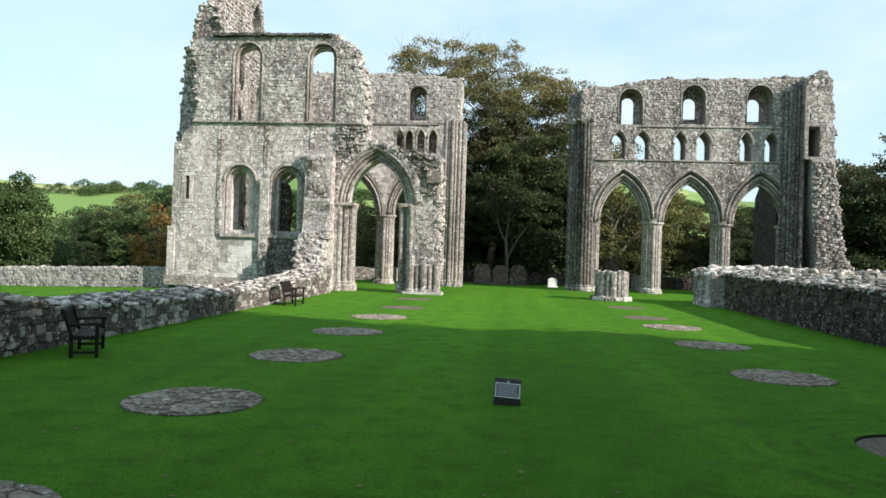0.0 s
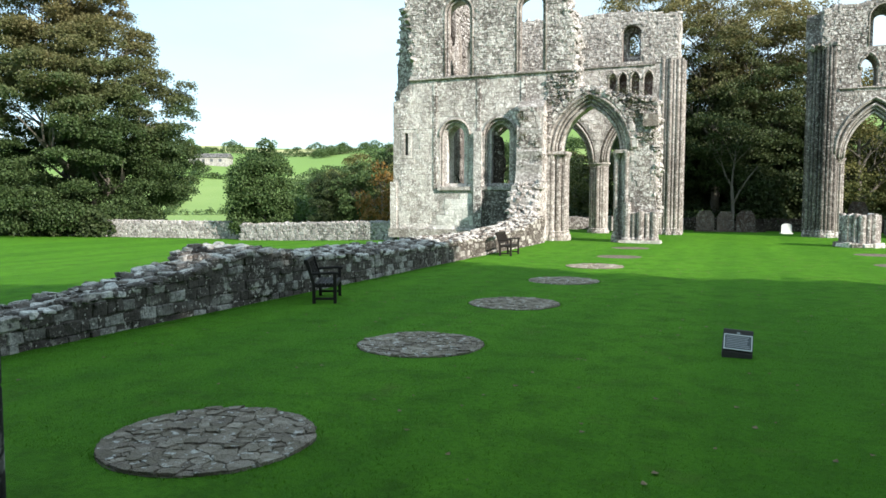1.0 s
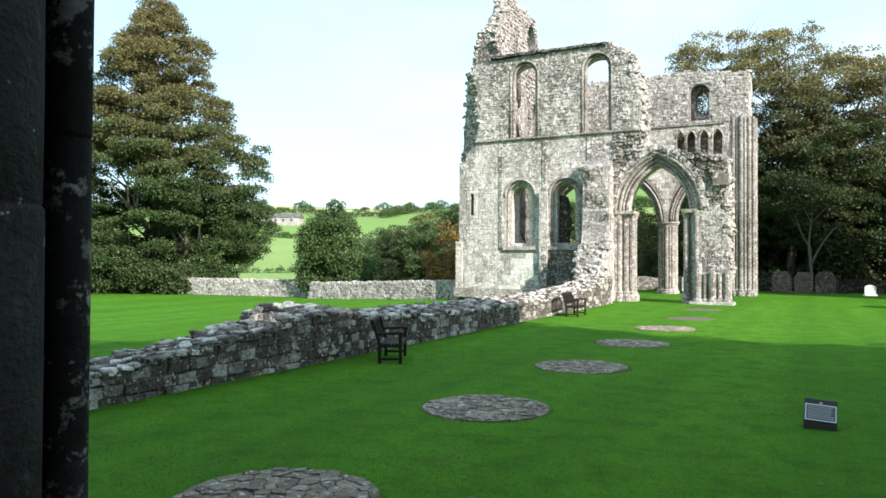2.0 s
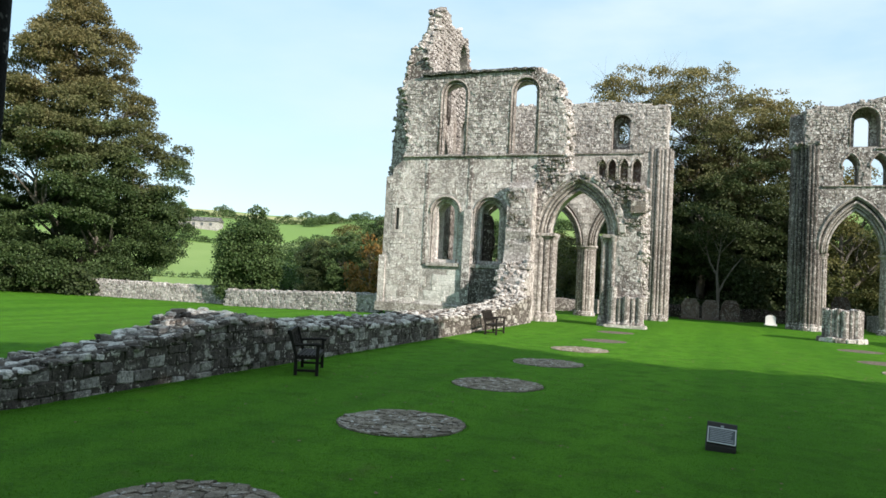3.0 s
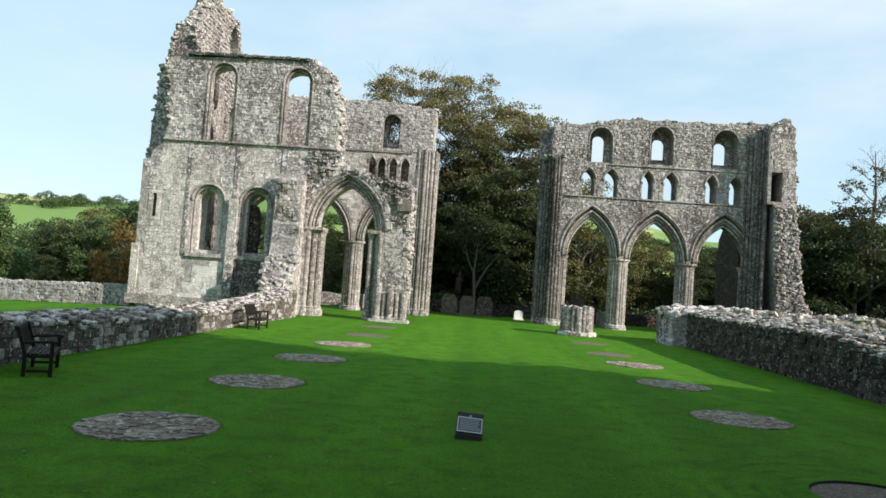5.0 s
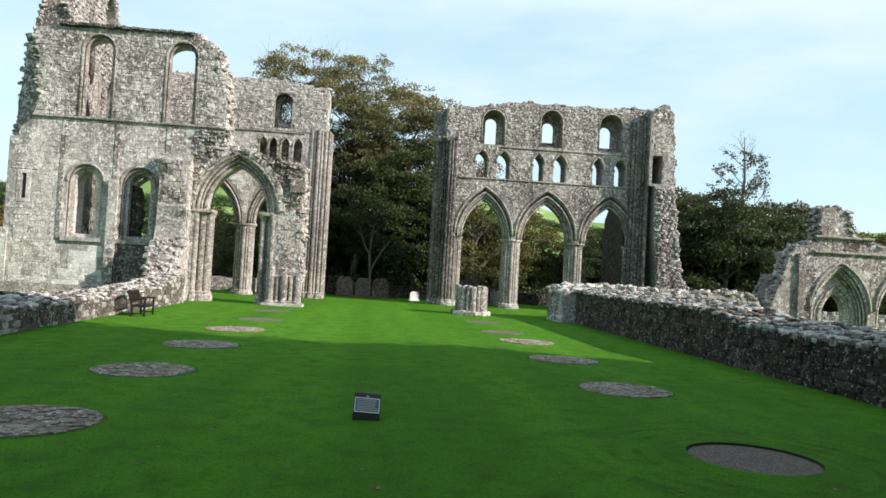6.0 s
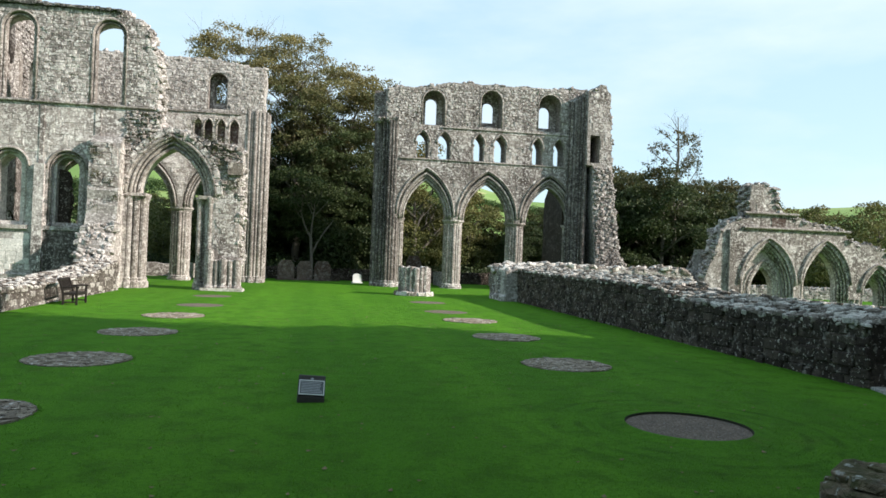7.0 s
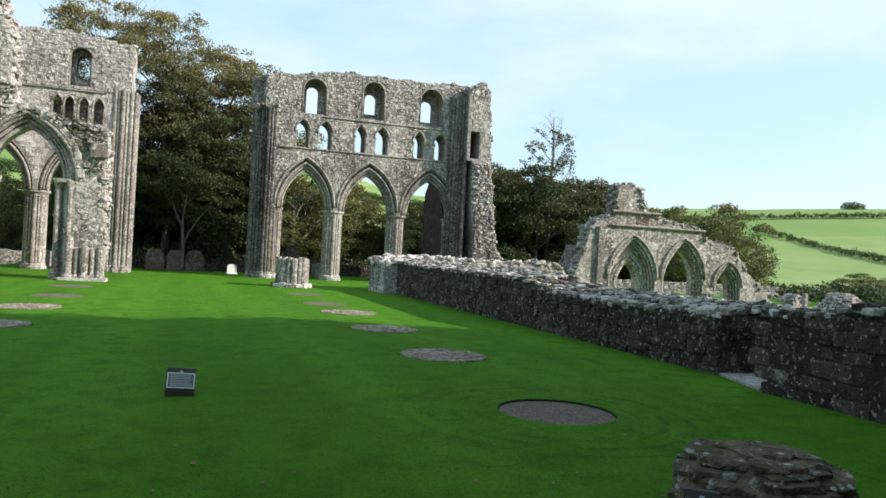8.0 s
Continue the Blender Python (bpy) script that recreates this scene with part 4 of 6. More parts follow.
part("niche_back", Geo().slab(co_n, cw, Y0 + 0.42, Y0 + 0.8).mesh("niche_back", RED), nt)
facing(nt, fr_n, hn_f, RUBBLE, Y0, (0.14, 0.22), (0.16, 0.38), (0.03, 0.06), area=(-19, -4.1, 11.75, 15.3), seed=81, rough=0.13, bevel=0.2, wild=2)
facing(nt, fr_n, hn_f, ASHLAR, Y0, (0.24, 0.34), (0.28, 0.6), (0.01, 0.04), area=(-19, -4.1, 5.1, 11.6), seed=82)
bumps(nt, top_n, RUBBLE, (0.22, 0.42), seed=83, y0=Y0 + 0.1, y1=Y1)
string(nt, -10.5, -5.6, 11.58, Y0)
string(nt, -18.5, -5.6, 9.35, Y0)
for a, b in TRI_N:
    pts = [(px, Y0 - 0.02, pz) for px, pz in arc(a - 0.06, b + 0.06, 10.72, 11.3, 6)]
    part("arch_moulding", Geo().tube(pts, 0.06, 6).mesh("arch_moulding", DRESSED, True), nt)
    part("shaft", Geo().lathe([(0.1, 9.6), (0.07, 9.7), (0.07, 10.6), (0.12, 10.74)], a - 0.07, Y0 + 0.04, 8).mesh("shaft", DRESSED), nt)
for x0, x1 in ARCH_N:
    arch_mould(nt, x0, x1, ZS, ZA, Y0 + 0.08)
for x in (-9.45, -14.1):
    pier(nt, x, Y0 + 0.82, 0.62, ZS)
crossing_pier(nt, -5.68, -3.7, 51.9, 12.0, 2)
part("wall_spur", Geo().slab(ragged([(-5.7, 11.9), (-4.0, 11.9), (-4.05, 14.9), (-5.6, 15.0)], 0.06, 0.5, 3), [], 52.1, 53.6).mesh("wall_spur", RUBBLE), nt)
chap_n = ragged([(53.7, 0), (58.5, 0), (58.5, 1.0), (53.7, 1.3)], 0.06, 0.5, 6)
for x in (-9.9, -14.5):
    part("chapel_wall", Geo().slab(chap_n, [], x, x + 0.8, "x").mesh("chapel_wall", RUBBLE), nt)
part("chapel_wall", Geo().slab(ragged([(-19, 0), (-4, 0), (-4, 1.0), (-19, 1.0)], 0.06, 0.6, 8), [], 58.5, 59.3).mesh("chapel_wall", RUBBLE), nt)

# ---- chapter house front ----
ch = thing("chapter_house_front", label="ruined chapter house front with richly moulded pointed arches", category="ruin")
CY = 41.0
prof = [(23.3, -0.8)] + ragged([(23.3, -0.8), (23.5, 1.6), (24.1, 3.2), (24.5, 4.6), (25.3, 5.2)], 0.08, 0.4, 24)[1:] + ragged(
    [(25.3, 5.2), (26.4, 5.5), (26.45, 7.5), (27.3, 7.6), (28.15, 7.3), (28.25, 5.9), (28.9, 5.7), (29.8, 5.6), (31, 5.2), (33.0, 4.9), (33.6, 4.2), (35.0, 4.1), (36.2, 3.6), (37.2, 2.2), (38.6, 1.2), (39.4, 0.5), (39.4, -0.8)], 0.08, 0.35, 25)[1:]
CA = [(25.9, 29.6, 0.95, 4.1), (30.1, 33.5, 1.1, 4.1), (34.4, 36.7, 0.7, 2.7)]
ca_f = [window(a, b, -0.5, zs, za) for a, b, zs, za in CA]
CB = [(27.0, 28.55, 1.0, 2.45), (30.7, 33.1, 1.3, 3.5), (35.0, 36.25, 0.7, 1.9)]
ca_b = [window(a, b, -0.5, zs, za) for a, b, zs, za in CB]
part("wall", Geo().slab(prof, ca_f, CY, CY + 0.62).mesh("wall", MORTAR), ch)
part("wall_core", Geo().slab(prof, ca_b, CY + 0.62, CY + 1.2).mesh("wall_core", ASHLAR), ch)
for (a, b, zs, za), (c, d, ys, ya) in zip(CA, CB):
    for i in range(4):
        o, yy = 0.03 + 0.12 * i, CY + 0.04 + 0.15 * i
        pts = [(a + o, yy, -0.4)] + [(px, yy, pz) for px, pz in arc(a + o, b - o, zs, za - o * 1.3, 9)] + [(b - o, yy, -0.4)]
        part("arch_moulding", Geo().tube(pts, 0.075, 7).mesh("arch_moulding", DARK_ASHLAR, True), ch)
    for i in range(3):
        o, yy = 0.03 + 0.14 * i, CY + 0.62 + 0.1 * (2 - i) - 0.14
        pts = [(c - o, yy, -0.4)] + [(px, yy, pz) for px, pz in arc(c - o, d + o, ys, ya + o * 1.3, 9)] + [(d + o, yy, -0.4)]
        part("arch_moulding", Geo().tube(pts, 0.065, 6).mesh("arch_moulding", DARK_ASHLAR, True), ch)
    part("hood_mould", Geo().tube([(px, CY - 0.05, pz) for px, pz in arc(a - 0.1, b + 0.1, zs + 0.4, za + 0.18, 9)], 0.09, 6).mesh("hood_mould", DRESSED, True), ch)
for x in (29.85, 33.95):
    for j in (-0.16, 0.16):
        part("shaft", Geo().lathe([(0.1, -0.5), (0.1, 0.4), (0.16, 0.6)], x + j, CY - 0.02, 8).mesh("shaft", DRESSED), ch)
part("pilaster", Geo().box(25.0, 25.3, CY - 0.2, CY, -0.5, 4.7, 0.02).mesh("pilaster", DRESSED), ch)
string(ch, 26.0, 33.4, 4.75, CY, 0.2, 0.2)
string(ch, 26.0, 29.7, 5.65, CY, 0.22, 0.22)
part("wall_panel", Geo().box(27.9, 28.9, CY - 0.03, CY + 0.06, 5.0, 5.55, 0.02).mesh("wall_panel", RED), ch)
facing(ch, prof, ca_f, DARK_ASHLAR, CY, (0.26, 0.36), (0.35, 0.7), (0.0, 0.018), singles=100, seed=91)
bumps(ch, [(29.2, 5.65), (31, 5.25), (33.0, 4.95)], DARK_RUBBLE, (0.14, 0.3), seed=94, y0=CY, y1=CY + 1.1, gap=0.5)
bumps(ch, prof[1:-1], DARK_RUBBLE, (0.22, 0.45), seed=92, y0=CY, y1=CY + 1.2, gap=0.55)
cside = ragged([(42.4, -0.8), (45, -0.8), (45, 0.8), (43.6, 1.6), (42.8, 2.6), (42.4, 3.4)], 0.1, 0.4, 26)
part("side_wall", Geo().slab(cside, [], 23.5, 24.3, "x").mesh("side_wall", MORTAR), ch)
facing(ch, cside, [], DARK_RUBBLE, 23.5, (0.18, 0.28), (0.2, 0.45), (0.02, 0.12), seed=93, axis="x", sign=-1, rough=0.2, bevel=0.36, wild=6)


# ---- aisle walls ----
def lerp(points, u):
    for (a, za), (b, zb) in zip(points, points[1:]):
        if u <= b:
            return za + (zb - za) * max(u - a, 0) / (b - a)
    return points[-1][1]


def low_wall(name, label, x_face, sign, thick, y0, y1, front_top, rise, face_mat, cap_mat, seed, courses, lengths, singles=300, proud=0.06, skip=0.0):
    """A ruined wall along the nave: a core, a face of coursed stones and a broken top of flat stones."""
    w = thing(name, label=label, category="wall", kind="structure")
    r = random.Random(seed)
    lift = rise if isinstance(rise, list) else [(y0 - 1, rise), (y1 + 1, rise)]
    ys = [y0 + (y1 - y0) * i / 60 for i in range(61)]
    prof = [(y0, -0.3)] + [(y, max(lerp(front_top, y) - 0.14 + r.uniform(-0.05, 0.05), 0.1)) for y in ys] + [(y1, -0.3)]
    for q in range(4):
        a, b = x_face - sign * (thick * q / 4 + 0.004 * (q > 0)), x_face - sign * thick * (q + 1) / 4
        step_up = [(y, z + 0.06 + lerp(lift, y) * (q + 0.5) / 4 if z > 0 else z) for y, z in prof]
        part("wall_core", Geo().slab(step_up, [], min(a, b), max(a, b), "x").mesh("wall_core", face_mat), w)
    face, caps = [], []
    v = -0.05
    while v < 2.6:
        h = r.uniform(*courses)
        y = y0 - r.uniform(0, 0.2)
        while y < y1:
            ln = r.uniform(*lengths)
            hh = h * r.uniform(0.85, 1.1)
            if v + h * 0.7 < lerp(front_top, y + ln / 2) and r.random() > skip:
                tilt = Euler((r.uniform(-0.06, 0.06), r.uniform(-0.05, 0.05), r.uniform(-0.05, 0.05)))
                face.append(Matrix.LocRotScale((x_face + sign * (r.uniform(-0.02, proud) - 0.09), y + ln / 2, v + hh / 2), tilt, (0.22, ln * 1.0, hh * 1.02)))
            y += ln
        v += h
    y = y0
    while y < y1:
        x = 0.0
        while x < thick + 0.05:
            sx = r.uniform(0.1, 0.28)
            t = r.uniform(0.06, 0.14)
            base = lerp(front_top, y) + lerp(lift, y) * min(x / thick, 1) - 0.06
            caps.append(Matrix.LocRotScale((x_face - sign * (x + sx / 2 - 0.06), y + r.uniform(-0.1, 0.1), base + r.uniform(-0.05, 0.06)),
                                           Euler((r.uniform(-0.18, 0.18), r.uniform(-0.18, 0.18), r.uniform(-0.5, 0.5))), (sx * 0.96, r.uniform(0.15, 0.34), t)))
            x += sx
        y += r.uniform(0.17, 0.23)
    ends = [] if cap_mat == DARK_CAP else [Matrix.LocRotScale((x_face - sign * r.uniform(0, thick), y0 + r.uniform(-0.25, 0.15), r.uniform(0.05, max(lerp(front_top, y0), 0.2))),
                               Euler((r.uniform(-0.3, 0.3), r.uniform(-0.3, 0.3), r.uniform(0, 3))), (r.uniform(0.25, 0.5), r.uniform(0.25, 0.5), r.uniform(0.15, 0.3))) for _ in range(26)]
    key = lambda m: m.translation.y
    face.sort(key=key)
    caps.sort(key=key)
    lay(w, ends + face, face_mat, singles, "stone", 0.1, 0.2)
    dark = [m for i, m in enumerate(caps) if i % 5 < 2]
    lay(w, [m for i, m in enumerate(caps) if i % 5 >= 2], cap_mat, singles, "cap_stone", 0.2, 0.34)
    lay(w, dark, BANK if cap_mat == CAP else cap_mat, singles // 2, "cap_stone", 0.2, 0.34)
    return w


N_TOP = [(6.9, 0.46), (7.5, 0.52), (8.1, 0.58), (9.2, 0.70), (10.9, 0.86), (11.8, 1.0), (12.7, 1.14), (13.6, 1.15), (15.5, 0.9), (17.2, 0.8), (20.8, 0.74), (25.7, 0.76), (30.8, 0.76), (32.2, 0.86), (35.0, 0.98), (36.2, 1.15), (38.9, 1.5)]
N_RISE = [(6.9, -0.16), (9.0, -0.1), (11.8, -0.04), (12.6, 0.12), (40, 0.14)]
low_wall("north_aisle_wall", "low ruined rubble wall capped with pale lichened stones", -9.92, 1, 1.4, 6.9, 38.7, N_TOP, N_RISE, BANK, CAP, 101, (0.12, 0.24), (0.14, 0.44), 300, 0.03)
S_TOP = [(11.4, 1.32), (13.9, 1.3), (17.5, 1.27), (20.6, 1.36), (22.0, 1.6), (24.5, 1.66), (32.7, 1.68), (38.4, 1.8)]
low_wall("south_aisle_wall", "dark ruined aisle wall with pale weathered capping stones", 10.92, -1, 1.4, 12.9, 38.3, S_TOP, 0.26, DARK_STONE, DARK_CAP, 102, (0.16, 0.28), (0.22, 0.6))
S_NEAR = [(-0.5, 2.2), (5, 2.0), (8.5, 1.8), (10.0, 1.6), (11.2, 1.45)]
low_wall("south_aisle_wall_near", "dark squared stone wall standing forward of the aisle wall", 10.4, -1, 1.9, -0.5, 10.75, S_NEAR, 0.05, DARK_STONE, DARK_CAP, 103, (0.22, 0.34), (0.35, 0.8), 260, 0.02)
jb = thing("door_jamb", label="dark squared end of the aisle wall beside a doorway", category="wall", kind="structure")
part("core", Geo().box(10.98, 13.6, 12.72, 13.2, 0, 1.3, 0.01).mesh("core", DARK_STONE), jb)
facing(jb, [(10.9, 0), (13.65, 0), (13.65, 1.34), (10.9, 1.34)], [], DARK_STONE, 12.7, (0.2, 0.3), (0.3, 0.6), (0.0, 0.03), singles=40, seed=106, skip=0.0)
bumps(jb, [(10.95, 1.38), (13.5, 1.4)], DARK_CAP, (0.2, 0.4), seed=107, y0=12.75, y1=13.2, singles=30)
step = thing("door_slab", label="pale worn stone slab at the foot of the wall", category="paving stone", kind="structure")
part("slab", Geo().slab([(10.45, 11.0), (13.4, 11.0), (13.4, 12.7), (10.95, 12.7)], [], 0.0, 0.05, "z").mesh("slab", PALE), step)

# wall end with a dressed corner and the far raised stretch
we = thing("wall_end_pier", label="broken end pier of the aisle wall with bundled shafts", category="pier", kind="structure")
part("core", Geo().box(10.25, 12.3, 38.4, 41.4, 0, 1.72, 0.03).mesh("core", MORTAR), we)
facing(we, [(10.3, 0.1), (12.3, 0.1), (12.3, 1.75), (10.3, 1.75)], [], DARK_ASHLAR, 38.4, (0.4, 0.6), (0.5, 0.9), (0.0, 0.04), singles=20, seed=111)
for i in range(5):
    rr = 0.15 if i % 2 == 0 else 0.1
    part("shaft", Geo().lathe([(rr * 1.8, 0), (rr * 1.8, 0.25), (rr * 1.1, 0.36), (rr, 0.4), (rr, 1.7)], 10.2, 38.7 + 0.55 * i, 9).mesh("shaft", DARK_ASHLAR), we)
bumps(we, [(10.1, 1.75), (12.3, 1.8)], CAP, (0.25, 0.5), seed=112, y0=38.4, y1=41.4, gap=0.6)
far_top = ragged([(10.3, 1.9), (14, 2.0), (19, 1.95), (21.5, 2.1), (22.6, 1.9)], 0.06, 0.4, 28)
ww = thing("transept_west_footing", label="low pale broken footing of the transept wall", category="wall", kind="structure")
part("wall_core", Geo().slab([(10.3, 0)] + far_top + [(22.8, 0)], [], 41.0, 42.4).mesh("wall_core", MORTAR), ww)
facing(ww, [(10.3, 0), (22.8, 0), (22.7, 1.9), (10.3, 1.9)], [], RUBBLE, 41.0, (0.16, 0.26), (0.2, 0.45), (0.02, 0.1), seed=113, rough=0.14, bevel=0.28)
bumps(ww, far_top, CAP, (0.25, 0.55), seed=114, y0=41.0, y1=42.4, gap=0.5)
south_lw = ragged([(41.2, 0.0), (41.2, 2.0), (44, 2.0), (48, 1.9), (50.6, 2.0), (50.6, 0.0)], 0.06, 0.4, 29)
part("wall_core", Geo().slab(south_lw, [], 20.2, 22.2, "x").mesh("wall_core", RUBBLE), ww)

# the stretch of standing wall behind the aisle wall that leads off to the cloister
cl = low_wall("cloister_wall", "low grey cloister wall with ragged capping", 25.5, 1, 1.0, 15, 39, [(15, 0.75), (25, 0.8), (39, 0.7)], 0.05, RUBBLE, CAP, 104, (0.18, 0.3), (0.25, 0.6), 0)

rf = thing("ruined_stump", 32.0, 31.6, -0.3, 10, "broken grey stump of cloister masonry", "ruin")
part("core", Geo().slab(ragged([(-0.6, 0), (-0.55, 1.1), (-0.2, 1.45), (0.3, 1.3), (0.6, 0.9), (0.7, 0)], 0.06, 0.3, 5), [], -0.4, 0.4).mesh("core", DARK_RUBBLE), rf)
bumps(rf, [(-0.55, 1.0), (-0.2, 1.4), (0.3, 1.25), (0.6, 0.8)], DARK_RUBBLE, (0.2, 0.36), seed=121, y0=-0.45, y1=0.45, singles=12)
rm = thing("rubble_mound", 33.4, 29.6, -0.3, -20, "mound of fallen grey masonry behind the aisle wall", "ruin")
part("core", Geo().lathe([(1.4, 0), (1.3, 0.7), (0.9, 1.2), (0.3, 1.45)], 0, 0, 12).mesh("core", DARK_RUBBLE), rm)
r = random.Random(122)
lay(rm, [Matrix.LocRotScale((q * math.cos(a), q * math.sin(a), 1.5 - 0.75 * q * q * 0.7 + r.uniform(-0.1, 0.1)), Euler((r.uniform(-0.4, 0.4), r.uniform(-0.4, 0.4), a)), (r.uniform(0.3, 0.6), r.uniform(0.3, 0.5), r.uniform(0.2, 0.35)))
         for a, q in ((i * 2.4, 0.2 + 0.028 * i) for i in range(42))], DARK_RUBBLE, 42, "stone", 0.16, 0.3)
post = thing("stone_post", 31.2, 30.0, -0.3, 5, "slender upright grey stone post", "post")
part("shaft", Geo().box(-0.1, 0.1, -0.1, 0.1, 0, 1.55, 0.012).mesh("shaft", DARK_ASHLAR), post)

# ---- pier bases in the lawn ----
PADS = [(-4.66, 5.44, 0), (-4.65, 10.35, 0), (-4.6, 15.34, 0), (-4.62, 20.33, 0), (-4.66, 25.35, 1), (-4.55, 30.2, 2),
        (5.56, 15.42, 0), (5.58, 20.68, 0), (5.6, 25.9, 1), (5.4, 29.8, 2), (5.5, 35.6, 2), (-4.9, 36.1, 2)]


k = Mat("joint_earth", 0.95)
EARTH = k.done(k.mix(k.ramp(k.noise(9, 4), 0.4, 0.6), (0.11, 0.092, 0.068), (0.065, 0.062, 0.036)), k.noise(40, 3), 0.02, 0.8)


def pad(x, y, kind, seed):
    """A round pier base level with the turf: uneven flat stones in a ring of earth."""
    r = random.Random(seed)
    rad = 1.0 if kind < 2 else 0.9
    ob = thing("pier_footing", x, y, 0, label="round pier footing of flat worn stones in the turf" if kind < 2 else "faint round gravel pier footing in the turf",
               category="pier base", group="pier bases in the lawn")
    rim = [((rad + 0.01 + r.uniform(-0.03, 0.02)) * math.cos(a * math.pi / 18), (rad + 0.01 + r.uniform(-0.03, 0.02)) * math.sin(a * math.pi / 18)) for a in range(36)]
    part("bed", Geo().slab(rim, [], -0.05, 0.004, "z").mesh("bed", EARTH if kind < 2 else GRAVEL), ob)
    if kind == 2:
        return
    seeds = []
    gap = 0.105 if kind == 0 else 0.15
    for _ in range(1300):
        a, d = r.uniform(0, 2 * math.pi), rad * math.sqrt(r.random())
        p = (d * math.cos(a), d * math.sin(a))
        if all(math.hypot(p[0] - q[0], p[1] - q[1]) > gap * q[2] for q in seeds):
            seeds.append((*p, r.choice((0.45, 0.5, 0.6, 0.7, 0.9, 1.3, 2.0))))
    for n, (px, py, _) in enumerate(seeds):
        cell = [(rad * math.cos(t * math.pi / 14), rad * math.sin(t * math.pi / 14)) for t in range(28)]
        for m, (qx, qy, _) in enumerate(seeds):
            if m == n or math.hypot(qx - px, qy - py) > 0.8:
                continue
            nx, ny, c = qx - px, qy - py, (qx * qx + qy * qy - px * px - py * py) / 2
            cut = []
            for (ax, ay), (bx, by) in zip(cell, cell[1:] + cell[:1]):
                da, db = ax * nx + ay * ny - c, bx * nx + by * ny - c
                if da <= 0:
                    cut.append((ax, ay))
                if da * db < 0:
                    s = da / (da - db)
                    cut.append((ax + (bx - ax) * s, ay + (by - ay) * s))
            cell = cut
        if len(cell) < 3:
            continue
        cx, cy = sum(p[0] for p in cell) / len(cell), sum(p[1] for p in cell) / len(cell)
        z = 0.02 + r.uniform(-0.009, 0.013)
        slope = (r.uniform(-0.06, 0.06), r.uniform(-0.06, 0.06))
        wavy = []
        for (a, b), (c, d) in zip(cell, cell[1:] + cell[:1]):
            wavy += [(a, b)] + [(a + (c - a) * s + r.uniform(-0.02, 0.008), b + (d - b) * s + r.uniform(-0.014, 0.014)) for s in ((0.35, 0.7) if math.hypot(c - a, d - b) > 0.12 else ())]
        cell = wavy
        grow = r.uniform(0.93, 0.99)
        low = [(cx + (a - cx) * grow + r.uniform(-0.008, 0.008), cy + (b - cy) * grow + r.uniform(-0.008, 0.008)) for a, b in cell]
        k_ = len(low)
        v = [(a, b, 0.0) for a, b in low] + [(cx + (a - cx) * 0.94, cy + (b - cy) * 0.94, z + slope[0] * (a - cx) + slope[1] * (b - cy)) for a, b in low]
        f = [(t, (t + 1) % k_, k_ + (t + 1) % k_, k_ + t) for t in range(k_)] + [tuple(range(k_, 2 * k_))]
        part("paving_stone", mesh("paving_stone", v, f, FLAG), ob)


for i, (x, y, kind) in enumerate(PADS):
    pad(x, y, kind, 200 + i)
sunk = thing("gravel_footing", 5.3, 9.55, 0, label="round sunken pier base filled with brown gravel", category="pier base", group="pier bases in the lawn")
circ = [(0.87 * math.cos(a * math.pi / 20), 0.87 * math.sin(a * math.pi / 20)) for a in range(40)]
part("gravel", Geo().slab(circ, [], -0.06, 0.008, "z").mesh("gravel", GRAVEL), sunk)
k = Mat("cut_turf", 0.95)
TURF = k.done(k.mix(k.noise(30, 3), (0.022, 0.026, 0.010), (0.010, 0.010, 0.006)))


def ring(rows):
    g = Geo()
    for j, (r0, z) in enumerate(rows):
        g.v += [(r0 * math.cos(a * math.pi / 24), r0 * math.sin(a * math.pi / 24), z) for a in range(48)]
        if j:
            o = (j - 1) * 48
            g.f += [(o + a, o + (a + 1) % 48, o + 48 + (a + 1) % 48, o + 48 + a) for a in range(48)]
    return g


part("soil_edge", ring(((0.86, 0.004), (0.868, 0.028), (0.88, 0.042))).mesh("soil_edge", TURF), sunk)
part("turf_rim", ring(((0.88, 0.042), (0.92, 0.045), (1.05, 0.022), (1.25, -0.01))).mesh("turf_rim", GRASS, True), sunk)

# pier stump near the crossing
sp = thing("pier_stump", 5.65, 41.9, 0, label="waist-high stump of a clustered stone pier", category="pier")
part("core", Geo().lathe([(0.72, 0), (0.72, 1.55), (0.6, 1.62)], 0, 0, 12).mesh("core", DARK_ASHLAR), sp)
for i in range(16):
    rr = 0.17 if i % 2 == 0 else 0.11
    a = 2 * math.pi * i / 16
    part("shaft", Geo().lathe([(rr, 0.2), (rr, 1.58 + 0.04 * (i % 3)), (rr * 0.8, 1.62 + 0.04 * (i % 3))], 0.78 * math.cos(a), 0.78 * math.sin(a), 9).mesh("shaft", DARK_ASHLAR), sp)
r = random.Random(31)
lay(sp, [Matrix.LocRotScale((1.0 * math.cos(a * 0.45), 1.0 * math.sin(a * 0.45), 0.1), Euler((0, 0, a * 0.45)), (0.3, 0.42, r.uniform(0.18, 0.34))) for a in range(14)], CAP, 14, "base_stone", 0.14, 0.25)

# rough pier remnant beside the door
heap = thing("rubble_footing", 5.22, 5.3, 0.02, label="mossy stump of layered rubble stones beside the doorway", category="pier base")
k = Mat("mossy_stone", 0.95)
c = k.mix(k.ramp(k.noise(6, 5, 0.7), 0.4, 0.66), (0.20, 0.155, 0.10), (0.05, 0.040, 0.026))
c = k.mix(k.ramp(k.noise(3.2, 5), 0.46, 0.6, 0, 0.8), c, (0.055, 0.062, 0.02))
